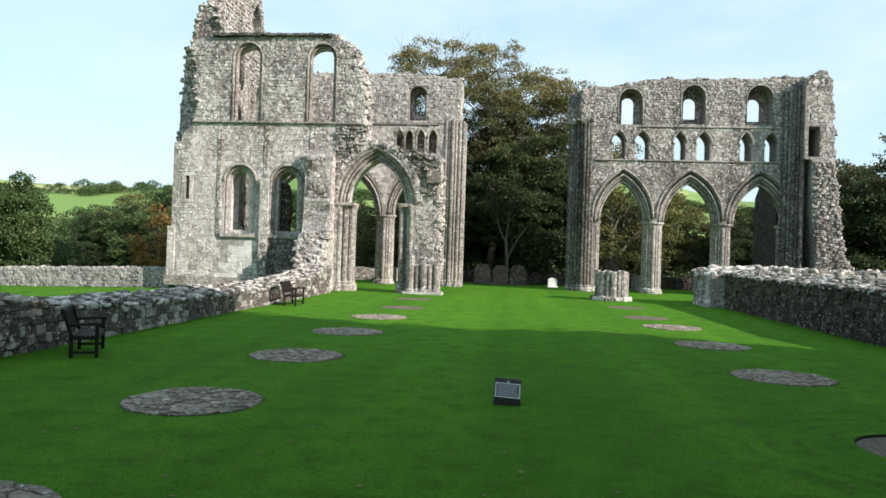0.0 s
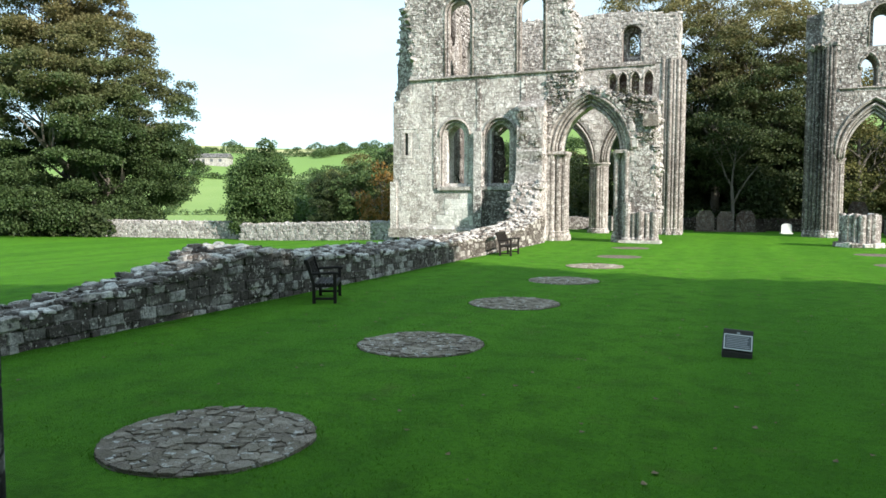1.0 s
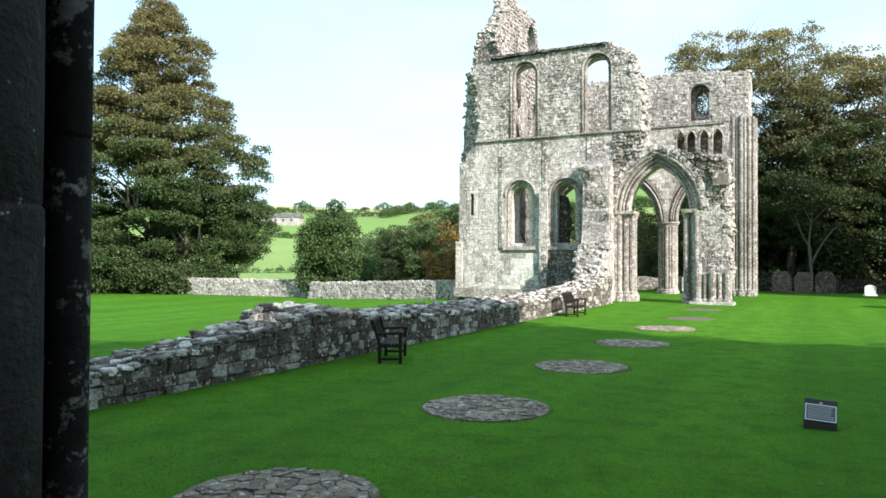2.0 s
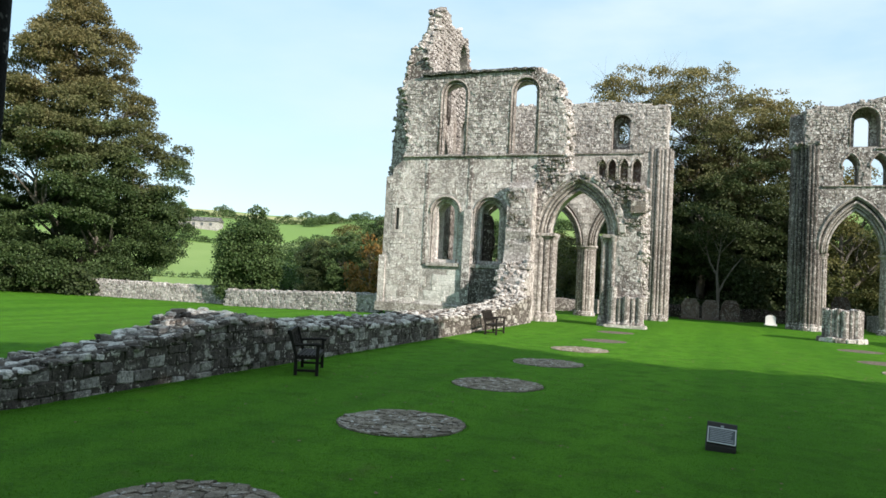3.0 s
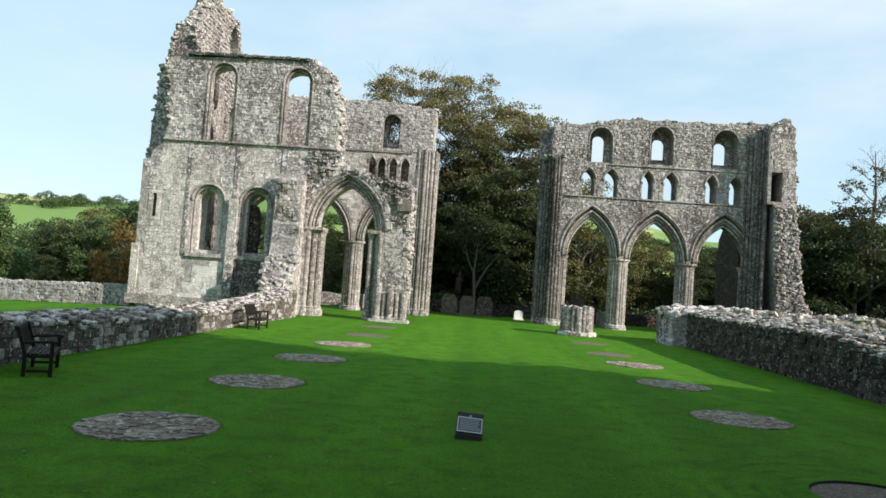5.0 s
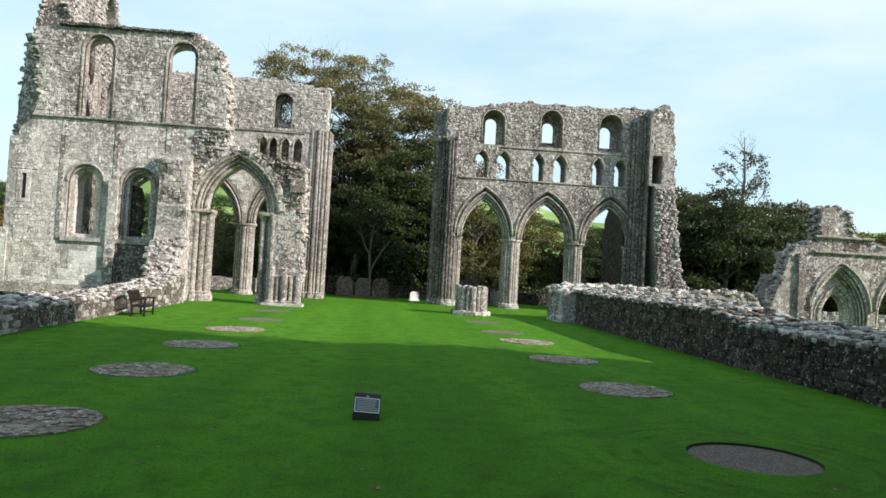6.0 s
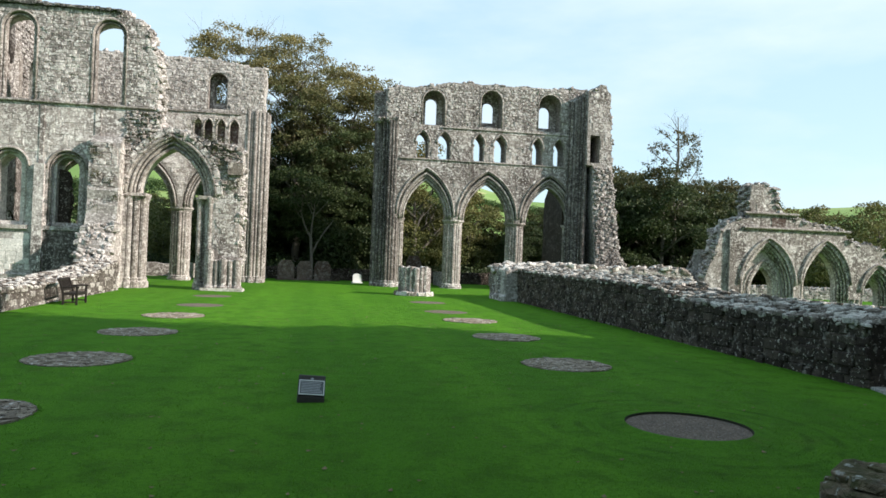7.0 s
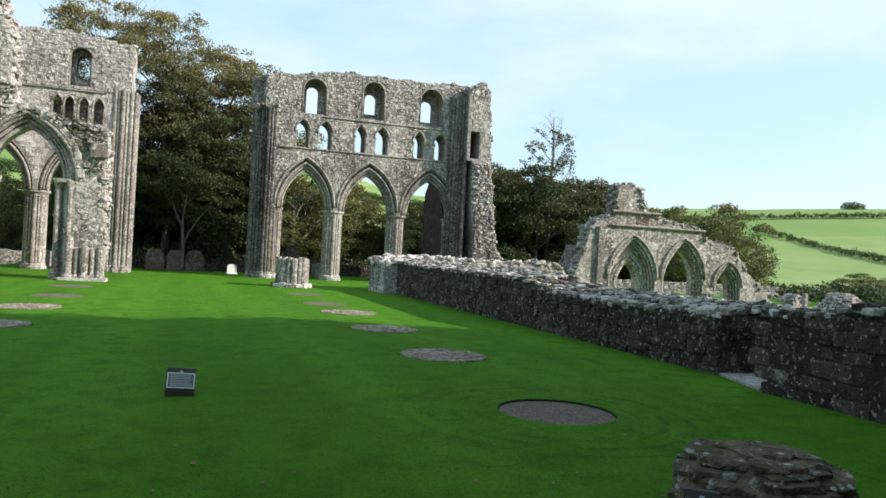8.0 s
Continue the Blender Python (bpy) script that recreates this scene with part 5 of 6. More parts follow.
c = k.mix(k.ramp(k.noise(7.5, 3), 0.58, 0.66, 0, 0.75), c, (0.48, 0.49, 0.46))
heap.matrix_basis = pose(5.17, 5.33, 0.02) @ Matrix.Scale(1.06, 4)
MOSSY = k.done(c, k.calc("ADD", k.noise(6, 6, 0.7), k.noise(30, 3)), 0.06, 0.9)
part("core", Geo().lathe([(0.66, -0.06), (0.66, 0.34), (0.55, 0.43), (0.4, 0.49)], 0, 0, 16).mesh("core", MOSSY), heap)
r = random.Random(77)
placed = []
for lv, (z, rad) in enumerate(((0.03, 0.76), (0.14, 0.76), (0.24, 0.73), (0.32, 0.71), (0.39, 0.67), (0.45, 0.58), (0.49, 0.42), (0.5, 0.24))):
    n = max(3, int(2 * math.pi * rad / 0.4))
    for i in range(n):
        a = 2 * math.pi * (i + r.uniform(-0.3, 0.3)) / n + lv
        q = rad - r.uniform(0.1, 0.2)
        placed.append(Matrix.LocRotScale((q * math.cos(a), q * math.sin(a), z + r.uniform(-0.015, 0.02)), Euler((r.uniform(-0.1, 0.1), r.uniform(-0.1, 0.1), a + r.uniform(-0.3, 0.3))),
                                         (r.uniform(0.24, 0.4), r.uniform(0.24, 0.5), r.uniform(0.07, 0.13))))
lay(heap, placed, MOSSY, 120, "stone", 0.2, 0.36)


# ---- signs, benches ----
def sign(x, y, rz, w=0.38, z=-0.13):
    ob = thing("information_sign", x, y, z, rz, "small slate sign on a dark stone block in the grass", "sign")
    part("block", Geo().add([(-w / 2, 0, 0), (w / 2, 0, 0), (w / 2, 0.32, 0), (-w / 2, 0.32, 0), (-w / 2, 0.02, 0.2), (w / 2, 0.02, 0.2), (w / 2, 0.26, 0.5), (-w / 2, 0.26, 0.5), (w / 2, 0.32, 0.5), (-w / 2, 0.32, 0.5)],
         [(0, 1, 5, 4), (4, 5, 6, 7), (7, 6, 8, 9), (1, 2, 8, 6, 5), (3, 0, 4, 7, 9), (2, 3, 9, 8)]).mesh("block", BARE), ob)
    tilt = pose(0, 0.13, 0.352, 51.3, 0, 0)
    plate = part("plate", Geo().box(-w / 2 + 0.005, w / 2 - 0.005, -0.15, 0.11, 0, 0.014).mesh("plate", SLATE_SIGN), ob, "grey slate plate", tilt)
    bw = w / 2 - 0.012
    for a, b, c, d in ((-bw, bw, 0.092, 0.106), (-bw, bw, -0.146, -0.132), (-bw, -bw + 0.013, -0.13, 0.09), (bw - 0.013, bw, -0.13, 0.09)):
        part("border", Geo().box(a, b, c, d, 0.014, 0.02).mesh("border", WHITE), plate, "white painted border")
    r = random.Random(3)
    for i in range(7):
        part("lettering", Geo().box(-bw + 0.03, bw - 0.03 - r.uniform(0, 0.06), 0.062 - 0.028 * i, 0.074 - 0.028 * i, 0.014, 0.017).mesh("lettering", GREYBAR), plate)
    part("clip", Geo().box(-0.02, 0.02, 0.11, 0.14, 0.0, 0.03).mesh("clip", GREYBAR), ob, m=tilt)
    return ob


sign(-0.03, 11.2, 2, 0.41).matrix_basis = pose(-0.03, 11.2, -0.13, 0, 3.5, 2)
sign(3.97, 4.68, -38, 0.28, -0.07)


def bench(x, y, rz, length=1.5):
    """A slatted wooden garden bench; it faces its own +x."""
    ob = thing("garden_bench", x, y, 0, rz, "dark weathered wooden garden bench with slatted seat", "bench", "benches by the wall")
    for s in (-1, 1):
        yy = s * (length / 2 - 0.04)
        part("leg", Geo().box(0.46, 0.53, yy - 0.035, yy + 0.035, 0, 0.66).mesh("leg", OAK), ob)
        g = Geo().add([(a + dx, yy + dy, z) for z, a in ((0, 0.0), (0.42, 0.0), (0.95, -0.16)) for dx, dy in ((0, -0.035), (0.07, -0.035), (0.07, 0.035), (0, 0.035))],
                      [(3, 2, 1, 0), (8, 9, 10, 11)] + [(o + i, o + (i + 1) % 4, o + 4 + (i + 1) % 4, o + 4 + i) for o in (0, 4) for i in range(4)])
        part("leg", g.mesh("leg", OAK), ob)
        part("armrest", Geo().tube([(-0.06, yy, 0.64), (0.1, yy, 0.66), (0.3, yy, 0.67), (0.46, yy, 0.68), (0.57, yy, 0.66)], 0.032, 6).mesh("armrest", OAK), ob)
        part("side_rail", Geo().box(0.04, 0.5, yy - 0.025, yy + 0.025, 0.36, 0.42).mesh("side_rail", OAK), ob)
        part("stretcher", Geo().box(0.04, 0.5, yy - 0.022, yy + 0.022, 0.08, 0.13).mesh("stretcher", OAK), ob)
    for i in range(6):
        xx = 0.05 + 0.082 * i
        part("seat_slat", Geo().box(xx, xx + 0.06, -length / 2 + 0.03, length / 2 - 0.03, 0.42, 0.445).mesh("seat_slat", OAK), ob)
    part("front_rail", Geo().box(0.49, 0.52, -length / 2 + 0.05, length / 2 - 0.05, 0.34, 0.42).mesh("front_rail", OAK), ob)
    part("top_rail", Geo().box(-0.18, -0.11, -length / 2, length / 2, 0.88, 0.97).mesh("top_rail", OAK), ob)
    part("back_rail", Geo().box(-0.04, 0.0, -length / 2 + 0.05, length / 2 - 0.05, 0.5, 0.56).mesh("back_rail", OAK), ob)
    n = int(length / 0.1)
    for i in range(n):
        yy = -length / 2 + 0.09 + (length - 0.18) * i / (n - 1)
        part("back_slat", Geo().tube([(-0.02, yy, 0.54), (-0.145, yy, 0.9)], 0.024, 4).mesh("back_slat", OAK), ob)
    return ob


bench(-9.0, 14.2, 26, 1.45)
bench(-9.25, 29.3, 3, 1.4)


# ---- doorway round the camera ----
fw = thing("west_front", label="plain west front wall with a moulded doorway, unseen upper part added", category="wall", kind="structure")
opening = [(-1.56, -0.3), (-1.56, 3.2)] + arc(-1.56, 1.56, 3.2, 5.0)[1:-1] + [(1.56, 3.2), (1.56, -0.3)]
# unseen upper wall added to block sky and darken the near lawn
part("wall", Geo().slab([(-12.5, -0.3)] + ragged([(-12.5, 8.5), (-6, 12.0), (6, 12.2), (12.5, 8.7)], 0.1, 0.6, 41) + [(12.5, -0.3), (1.56, -0.3)] + list(reversed(opening))[1:], [], -0.6, 0.85).mesh("wall", DARK_STONE), fw)
for i, (x, y, rr) in enumerate(((-1.465, 0.985, 0.046), (-1.48, 0.832, 0.092), (1.5, 0.95, 0.046), (1.54, 0.88, 0.05), (1.55, 0.76, 0.05))):
    zz, prof_ = 0.0, []
    r = random.Random(i)
    while zz < 3.2:
        h = r.uniform(0.45, 0.75)
        q = rr * r.uniform(0.97, 1.03)
        prof_ += [(q * 0.95, zz), (q, zz + 0.008), (q * 1.01, min(zz + h * 0.5, 3.19)), (q, min(zz + h - 0.008, 3.2)), (q * 0.95, min(zz + h, 3.2))]
        zz += h
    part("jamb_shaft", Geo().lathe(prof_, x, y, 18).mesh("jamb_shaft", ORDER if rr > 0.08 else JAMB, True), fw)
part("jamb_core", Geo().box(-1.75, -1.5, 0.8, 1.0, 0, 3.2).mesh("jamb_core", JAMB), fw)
part("threshold", Geo().box(-1.25, 1.25, -2.5, 0.8, -0.1, 0.7, 0.01).mesh("threshold", DARK_STONE), fw)

# ---- boundary walls and graves ----
def field_wall(name, x0, y0, x1, y1, h, label, seed, material=PALE, singles=0, z_off=0.0):
    w = thing(name, label=label, category="wall", kind="structure")
    r = random.Random(seed)
    d = math.hypot(x1 - x0, y1 - y0)
    a = math.atan2(y1 - y0, x1 - x0)
    g, placed = Geo(), []
    n = max(2, int(d / 4))
    for i in range(n):
        s, e = i / n, (i + 1) / n
        xa, ya, xb, yb = x0 + (x1 - x0) * s, y0 + (y1 - y0) * s, x0 + (x1 - x0) * e, y0 + (y1 - y0) * e
        ox, oy = -math.sin(a) * 0.25, math.cos(a) * 0.25
        za, zb = height(xa, ya) + z_off, height(xb, yb) + z_off
        v = [(xa - ox, ya - oy, za - 0.4), (xb - ox, yb - oy, zb - 0.4), (xb + ox, yb + oy, zb - 0.4), (xa + ox, ya + oy, za - 0.4)]
        v += [(xa - ox, ya - oy, za + h), (xb - ox, yb - oy, zb + h), (xb + ox, yb + oy, zb + h), (xa + ox, ya + oy, za + h)]
        g.add(v, [(0, 1, 5, 4), (1, 2, 6, 5), (2, 3, 7, 6), (3, 0, 4, 7), (4, 5, 6, 7)])
    part("wall_core", g.mesh("wall_core", material), w)
    v = 0.0
    while v < h:
        u = 0.0
        while u < d:
            ln = r.uniform(0.22, 0.5)
            s = u / d
            x, y = x0 + (x1 - x0) * s, y0 + (y1 - y0) * s
            placed.append(Matrix.LocRotScale((x + math.sin(a) * 0.27, y - math.cos(a) * 0.27, height(x, y) + z_off + v + 0.1), Euler((r.uniform(-0.1, 0.1), r.uniform(-0.1, 0.1), a + r.uniform(-0.1, 0.1))), (ln, 0.14, r.uniform(0.15, 0.24))))
            u += ln
        v += 0.19
    u = 0.0
    while u < d:
        s = u / d
        x, y = x0 + (x1 - x0) * s, y0 + (y1 - y0) * s
        placed.append(Matrix.LocRotScale((x, y, height(x, y) + z_off + h + 0.1), Euler((r.uniform(-0.2, 0.2), r.uniform(-0.2, 0.2), a + r.uniform(-0.2, 0.2))), (r.uniform(0.16, 0.3), 0.5, r.uniform(0.2, 0.34))))
        u += 0.24
    lay(w, placed, material, singles, "stone", 0.14, 0.25)


field_wall("boundary_wall", -70, 40.5, -33.6, 44.6, 1.1, "pale rubble boundary wall at the edge of the lawn", 301)
field_wall("boundary_wall_far", -33.0, 42.9, -20.5, 42.0, 1.0, "pale rubble boundary wall behind the transept", 302)
field_wall("churchyard_wall", -30, 61, 30, 62, 0.75, "low dark churchyard wall under the trees", 303, DARK_STONE)
field_wall("garden_wall", 26, 55, 95, 44, 0.75, "grey garden wall beyond the chapter house", 304, RUBBLE)


def grave(x, y, w, h, rz, material, label, round_top=True):
    ob = thing("gravestone", x, y, height(x, y), rz, label, "gravestone", "gravestones")
    out = [(-w / 2, 0), (-w / 2, h * 0.75)] + ([(w / 2 * -math.cos(math.pi * i / 10), h * 0.75 + h * 0.25 * math.sin(math.pi * i / 10)) for i in range(1, 10)] if round_top else [(-w * 0.3, h), (w * 0.3, h)]) + [(w / 2, h * 0.75), (w / 2, 0)]
    part("stone", Geo().slab(out, [], -0.07, 0.07).mesh("stone", material), ob)
    part("plinth", Geo().box(-w * 0.62, w * 0.62, -0.16, 0.16, -0.05, 0.1, 0.01).mesh("plinth", material), ob)


grave(3.14, 57.0, 0.68, 0.74, 4, WHITE, "small white round-topped gravestone in the grass")
for x, y, w, h in ((-2.4, 58.6, 1.3, 1.6), (-0.95, 58.9, 1.2, 1.55), (0.45, 58.7, 1.3, 1.6), (7.9, 59.5, 1.3, 2.3), (-7.2, 59.8, 0.9, 1.2), (-8.6, 60.3, 0.8, 1.0)):
    grave(x, y, w, h, RND.uniform(-6, 6), RED, "dark red sandstone gravestone under the trees", False)
grave(16.0, 60.0, 0.9, 2.2, 10, DARK_STONE, "tall grey gravestone behind the arches")
grave(1.5, 59.4, 0.6, 0.5, -5, DARK_STONE, "small grey gravestone in the shade")


# ---- trees ----
def limb(g, p, d, r0, length, level, rnd, tips, gravity=0.0):
    """A tapering limb that forks; tips gathers the ends of the twigs."""
    n = 5
    pts, rs = [Vector(p)], [r0]
    d = Vector(d).normalized()
    for i in range(n):
        d = (d + Vector((rnd.uniform(-0.16, 0.16), rnd.uniform(-0.16, 0.16), rnd.uniform(-0.06, 0.14) - gravity))).normalized()
        pts.append(pts[-1] + d * length / n)
        rs.append(r0 * (1 - 0.55 * (i + 1) / n))
    g.tube(pts, rs, 7 if level < 2 else 4, False)
    if level == 0:
        return
    for i in range(2, n + 1):
        if level > 1 or i > 2:
            for _ in range(1 if level > 1 else 2):
                a = rnd.uniform(0, 6.28)
                q = (d + Vector((math.cos(a), math.sin(a), rnd.uniform(-0.1, 0.5))) * 0.95).normalized()
                tips.append(pts[i])
                limb(g, pts[i], q, rs[i] * 0.62, length * rnd.uniform(0.5, 0.68), level - 1, rnd, tips, gravity)
    tips.append(pts[-1])


def crown_mesh(name, clumps, leaf, per_area, material, seed, droop=0.15):
    """Leaves as small bent quads over the shells of many flattened clumps."""
    rng = np.random.default_rng(seed)
    cs = []
    for (x, y, z, rx, rz) in clumps:
        n = int(per_area * rx * rx)
        u = rng.normal(size=(n, 3))
        u /= np.linalg.norm(u, axis=1)[:, None]
        u[:, 2] = np.where(u[:, 2] < -0.35, -u[:, 2], u[:, 2])
        rad = rng.uniform(0.62, 1.08, n)[:, None]
        cs.append(np.array((x, y, z)) + u * rad * np.array((rx, rx, rz)) + rng.normal(size=(n, 3)) * 0.08)
    p = np.concatenate(cs)
    n = len(p)
    d = rng.normal(size=(n, 3))
    d[:, 2] -= droop
    d /= np.linalg.norm(d, axis=1)[:, None]
    s = np.cross(d, rng.normal(size=(n, 3)) * 0.6 + np.array((0, 0, 1.0)))
    s /= np.linalg.norm(s, axis=1)[:, None] + 1e-9
    ln = leaf * rng.uniform(0.6, 1.25, n)[:, None]
    v = np.stack([p, p + d * ln * 0.5 + s * ln * 0.42, p + d * ln, p + d * ln * 0.5 - s * ln * 0.42], 1).reshape(-1, 3)
    me = bpy.data.meshes.new(name)
    me.vertices.add(4 * n)
    me.vertices.foreach_set("co", v.ravel())
    me.loops.add(4 * n)
    me.loops.foreach_set("vertex_index", np.arange(4 * n))
    me.polygons.add(n)
    me.polygons.foreach_set("loop_start", np.arange(n) * 4)
    me.update(calc_edges=True)
    me.materials.append(material)
    return me


def clumps_in(profile, count, seed, size=(1.0, 1.9), flat=0.62, fill=0.35):
    """Clumps over a crown whose radius at each height follows the profile (height, radius)."""
    r = random.Random(seed)
    out = []
    z0, z1 = profile[0][0], profile[-1][0]
    while len(out) < count:
        z = r.uniform(z0, z1)
        rad = lerp(profile, z)
        if r.random() > rad / max(p[1] for p in profile):
            continue
        a = r.uniform(0, 2 * math.pi)
        d = rad * (r.uniform(0.75, 1.02) if r.random() > fill else r.uniform(0.1, 0.8))
        s = r.uniform(*size) * (0.65 + 0.35 * min(rad / 4, 1))
        out.append((d * math.cos(a) * (1 + 0.12 * math.sin(3 * a + seed)), d * math.sin(a), z + r.uniform(-0.4, 0.4), s, s * flat))
    return out


def tree(name, x, y, label, profile, count, leaf, per_area, material, seed, trunk=0.4, first=3.0, limbs=9, size=(1.0, 1.9), flat=0.62, fill=0.35, level=2, spread=0.8, category="tree"):
    ob = thing(name, x, y, height(x, y) - 0.1, 0, label, category)
    rnd = random.Random(seed)
    g, tips = Geo(), []
    top = profile[-1][0]
    pts = [Vector((0, 0, 0)), Vector((0.05, 0, first * 0.5)), Vector((0.1, 0.1, first)), Vector((rnd.uniform(-0.5, 0.5), 0.1, top * 0.5)), Vector((rnd.uniform(-0.8, 0.8), 0, top * 0.86))]
    g.tube(pts, [trunk * 1.35, trunk, trunk * 0.85, trunk * 0.5, trunk * 0.1], 9, False)
    for i in range(limbs):
        s = i / limbs
        z = first + (top * 0.8 - first) * s
        a = i * 2.4 + rnd.uniform(-0.4, 0.4)
        rad = lerp(profile, max(z + 1.0, profile[0][0]))
        limb(g, (0.1, 0.05, z), (math.cos(a), math.sin(a), spread), trunk * (0.55 - 0.3 * s), max(rad * 0.58, 0.8), level, rnd, tips)
    part("trunk", g.mesh("trunk", BARK, True, False), ob)
    part("crown", crown_mesh("crown", clumps_in(profile, count, seed, size, flat, fill), leaf, per_area, material, seed), ob)
    return ob


# great sycamore on the north lawn
tree("sycamore_tree", -53.7, 46.6, "great sycamore turning brown at the top, branches near the ground",
     [(0.9, 8.0), (3, 8.6), (4.8, 8.9), (7.0, 9.4), (9.6, 9.6), (13.2, 8.5), (14.2, 6.4), (16.5, 5.9), (19.5, 4.6), (23.4, 2.9), (26.2, 0.9)], 560, 0.19, 350, LEAF_A, 401, 0.7, 2.2, 13, (0.95, 1.8), 0.5, 0.35, 1, 0.35)
tree("shrub_tree", -33.2, 45.2, "rounded green bush beside the boundary wall", [(0.4, 1.9), (2, 2.4), (4.4, 2.3), (5.9, 1.5), (7.0, 0.5)], 150, 0.17, 380, LEAF_D, 402, 0.15, 0.5, 6, (0.6, 1.1), 0.8, 0.4, 1)
# ash trees between the transepts
tree("ash_tree", -2.0, 65.5, "tall ash with thin brown-gold crown and bare twigs",
     [(3.5, 4.2), (7, 6.0), (10, 6.6), (13, 6.8), (16, 6.2), (18.5, 5.0), (20.2, 3.2), (21.3, 1.5)], 470, 0.17, 250, LEAF_B, 403, 0.38, 4.0, 16, (0.5, 1.25), 0.55, 0.4, 2, 0.9)
tree("ash_tree", 2.5, 67.0, "golden-brown ash beside the crossing", [(2, 3.6), (6, 4.9), (11, 5.2), (15, 4.8), (17.6, 3.6), (19.4, 1.5)], 270, 0.18, 220, LEAF_B, 416, 0.3, 4.0, 12, (0.5, 1.2), 0.55, 0.4, 2, 1.0)
tree("ash_tree", 5.2, 66.8, "slim golden ash rising behind the crossing pier", [(9, 1.2), (13, 1.9), (16.8, 2.0), (18.9, 0.9)], 60, 0.18, 220, LEAF_B, 417, 0.2, 6.0, 8, (0.5, 1.0), 0.55, 0.4, 1, 1.2)
twiggy = tree("ash_tree", -7.4, 67.5, "tall ash showing bare branches against the sky",
     [(3, 4.0), (8, 5.0), (14, 5.2), (18, 4.9), (21, 3.8), (22.2, 2.0)], 300, 0.18, 230, LEAF_B, 404, 0.34, 5.0, 18, (0.5, 1.2), 0.55, 0.3, 2, 1.1)
tw, tips, rw = Geo(), [], random.Random(44)
for i in range(26):
    a = i * 2.4
    q = rw.uniform(0.5, 4.6)
    limb(tw, (q * math.cos(a) + 0.6, q * math.sin(a), 19.6 - 0.28 * q + rw.uniform(-0.5, 0.5)), (0.35 * math.cos(a), 0.35 * math.sin(a), 1.0), 0.03, rw.uniform(1.8, 3.2), 1, rw, tips)
part("twigs", tw.mesh("twigs", BARK, True, False), twiggy, "bare grey twigs")["kind"] = "stuff"
tree("yew_tree", 0.5, 69, "dense dark evergreen behind the crossing", [(0.3, 6.5), (3, 7.5), (7, 7.0), (11, 5.5), (14.5, 2.5)], 180, 0.22, 230, LEAF_C, 405, 0.4, 1.5, 6, (1.0, 1.8), 0.75, 0.4, 1)
tree("ash_tree", 8.8, 66.5, "ash tree with drooping gold-green foliage behind the arches", [(1.5, 4.0), (4, 5.2), (8, 5.0), (10.5, 3.6), (12.5, 1.4)], 85, 0.19, 190, LEAF_F, 406, 0.3, 2.5, 9, (0.9, 1.5), 0.7, 0.4, 1)
proto_a = tree("broadleaf_tree", 14.5, 70, "green and rust broadleaf tree in the churchyard", [(0.6, 3.2), (2.5, 4.0), (5, 3.9), (7, 2.8), (8.8, 1.0)], 80, 0.2, 190, LEAF_F, 407, 0.25, 1.2, 7, (0.8, 1.4), 0.7, 0.4, 1)
proto_b = tree("broadleaf_tree", -42, 84, "mixed green woodland tree", [(0.4, 3.6), (3, 4.6), (6, 4.4), (8.5, 3.2), (10.6, 1.0)], 85, 0.26, 170, LEAF_D, 408, 0.25, 1.2, 6, (0.9, 1.6), 0.72, 0.4, 1)
proto_c = tree("dark_tree", 33, 66, "dark evergreen tree beyond the transept", [(0.3, 4.2), (3, 5.2), (6, 5.0), (9, 3.8), (11.5, 1.3)], 115, 0.24, 200, LEAF_C, 409, 0.3, 1.0, 7, (0.9, 1.6), 0.7, 0.4, 1)
orange = tree("autumn_tree", -28.5, 72, "small tree in orange autumn leaf", [(0.3, 2.2), (2, 3.0), (4, 2.8), (6.3, 0.9)], 50, 0.28, 110, LEAF_E, 410, 0.15, 0.8, 6, (0.6, 1.1), 0.8, 0.4, 1)


def copies(proto, rows, group):
    proto["group"] = group
    for x, y, s, sz in rows:
        m = Matrix.LocRotScale((x, y, height(x, y) - 0.15), Euler((0, 0, RND.uniform(0, 6.28))), (s, s, sz))
        copy_thing(proto, m)


young = thing("young_tree", -0.48, 61.0, height(-0.48, 61), 0, "slim pale forked tree in the shade of the ash", "tree")
g, tips, ry = Geo(), [], random.Random(8)
g.tube([(0, 0, -0.1), (0.03, 0, 1.4), (-0.05, 0, 2.6), (-0.14, 0, 3.6)], [0.13, 0.12, 0.12, 0.1], 8, False)
g.tube([(-0.02, 0, 2.0), (0.45, 0, 3.1), (1.1, 0.1, 4.2), (1.7, 0.2, 5.0)], [0.09, 0.075, 0.06, 0.02], 7, False)
limb(g, (-0.14, 0, 3.5), (-0.45, 0, 1), 0.09, 2.8, 1, ry, tips)
limb(g, (-0.14, 0, 3.5), (0.2, 0, 1), 0.09, 2.8, 1, ry, tips)
part("trunk", g.mesh("trunk", BARK, True, False), young)
part("crown", crown_mesh("crown", [(p.x, p.y + 0.3, p.z + 0.2, 0.6, 0.45) for p in tips if p.z > 4.2], 0.16, 90, LEAF_C, 431), young)

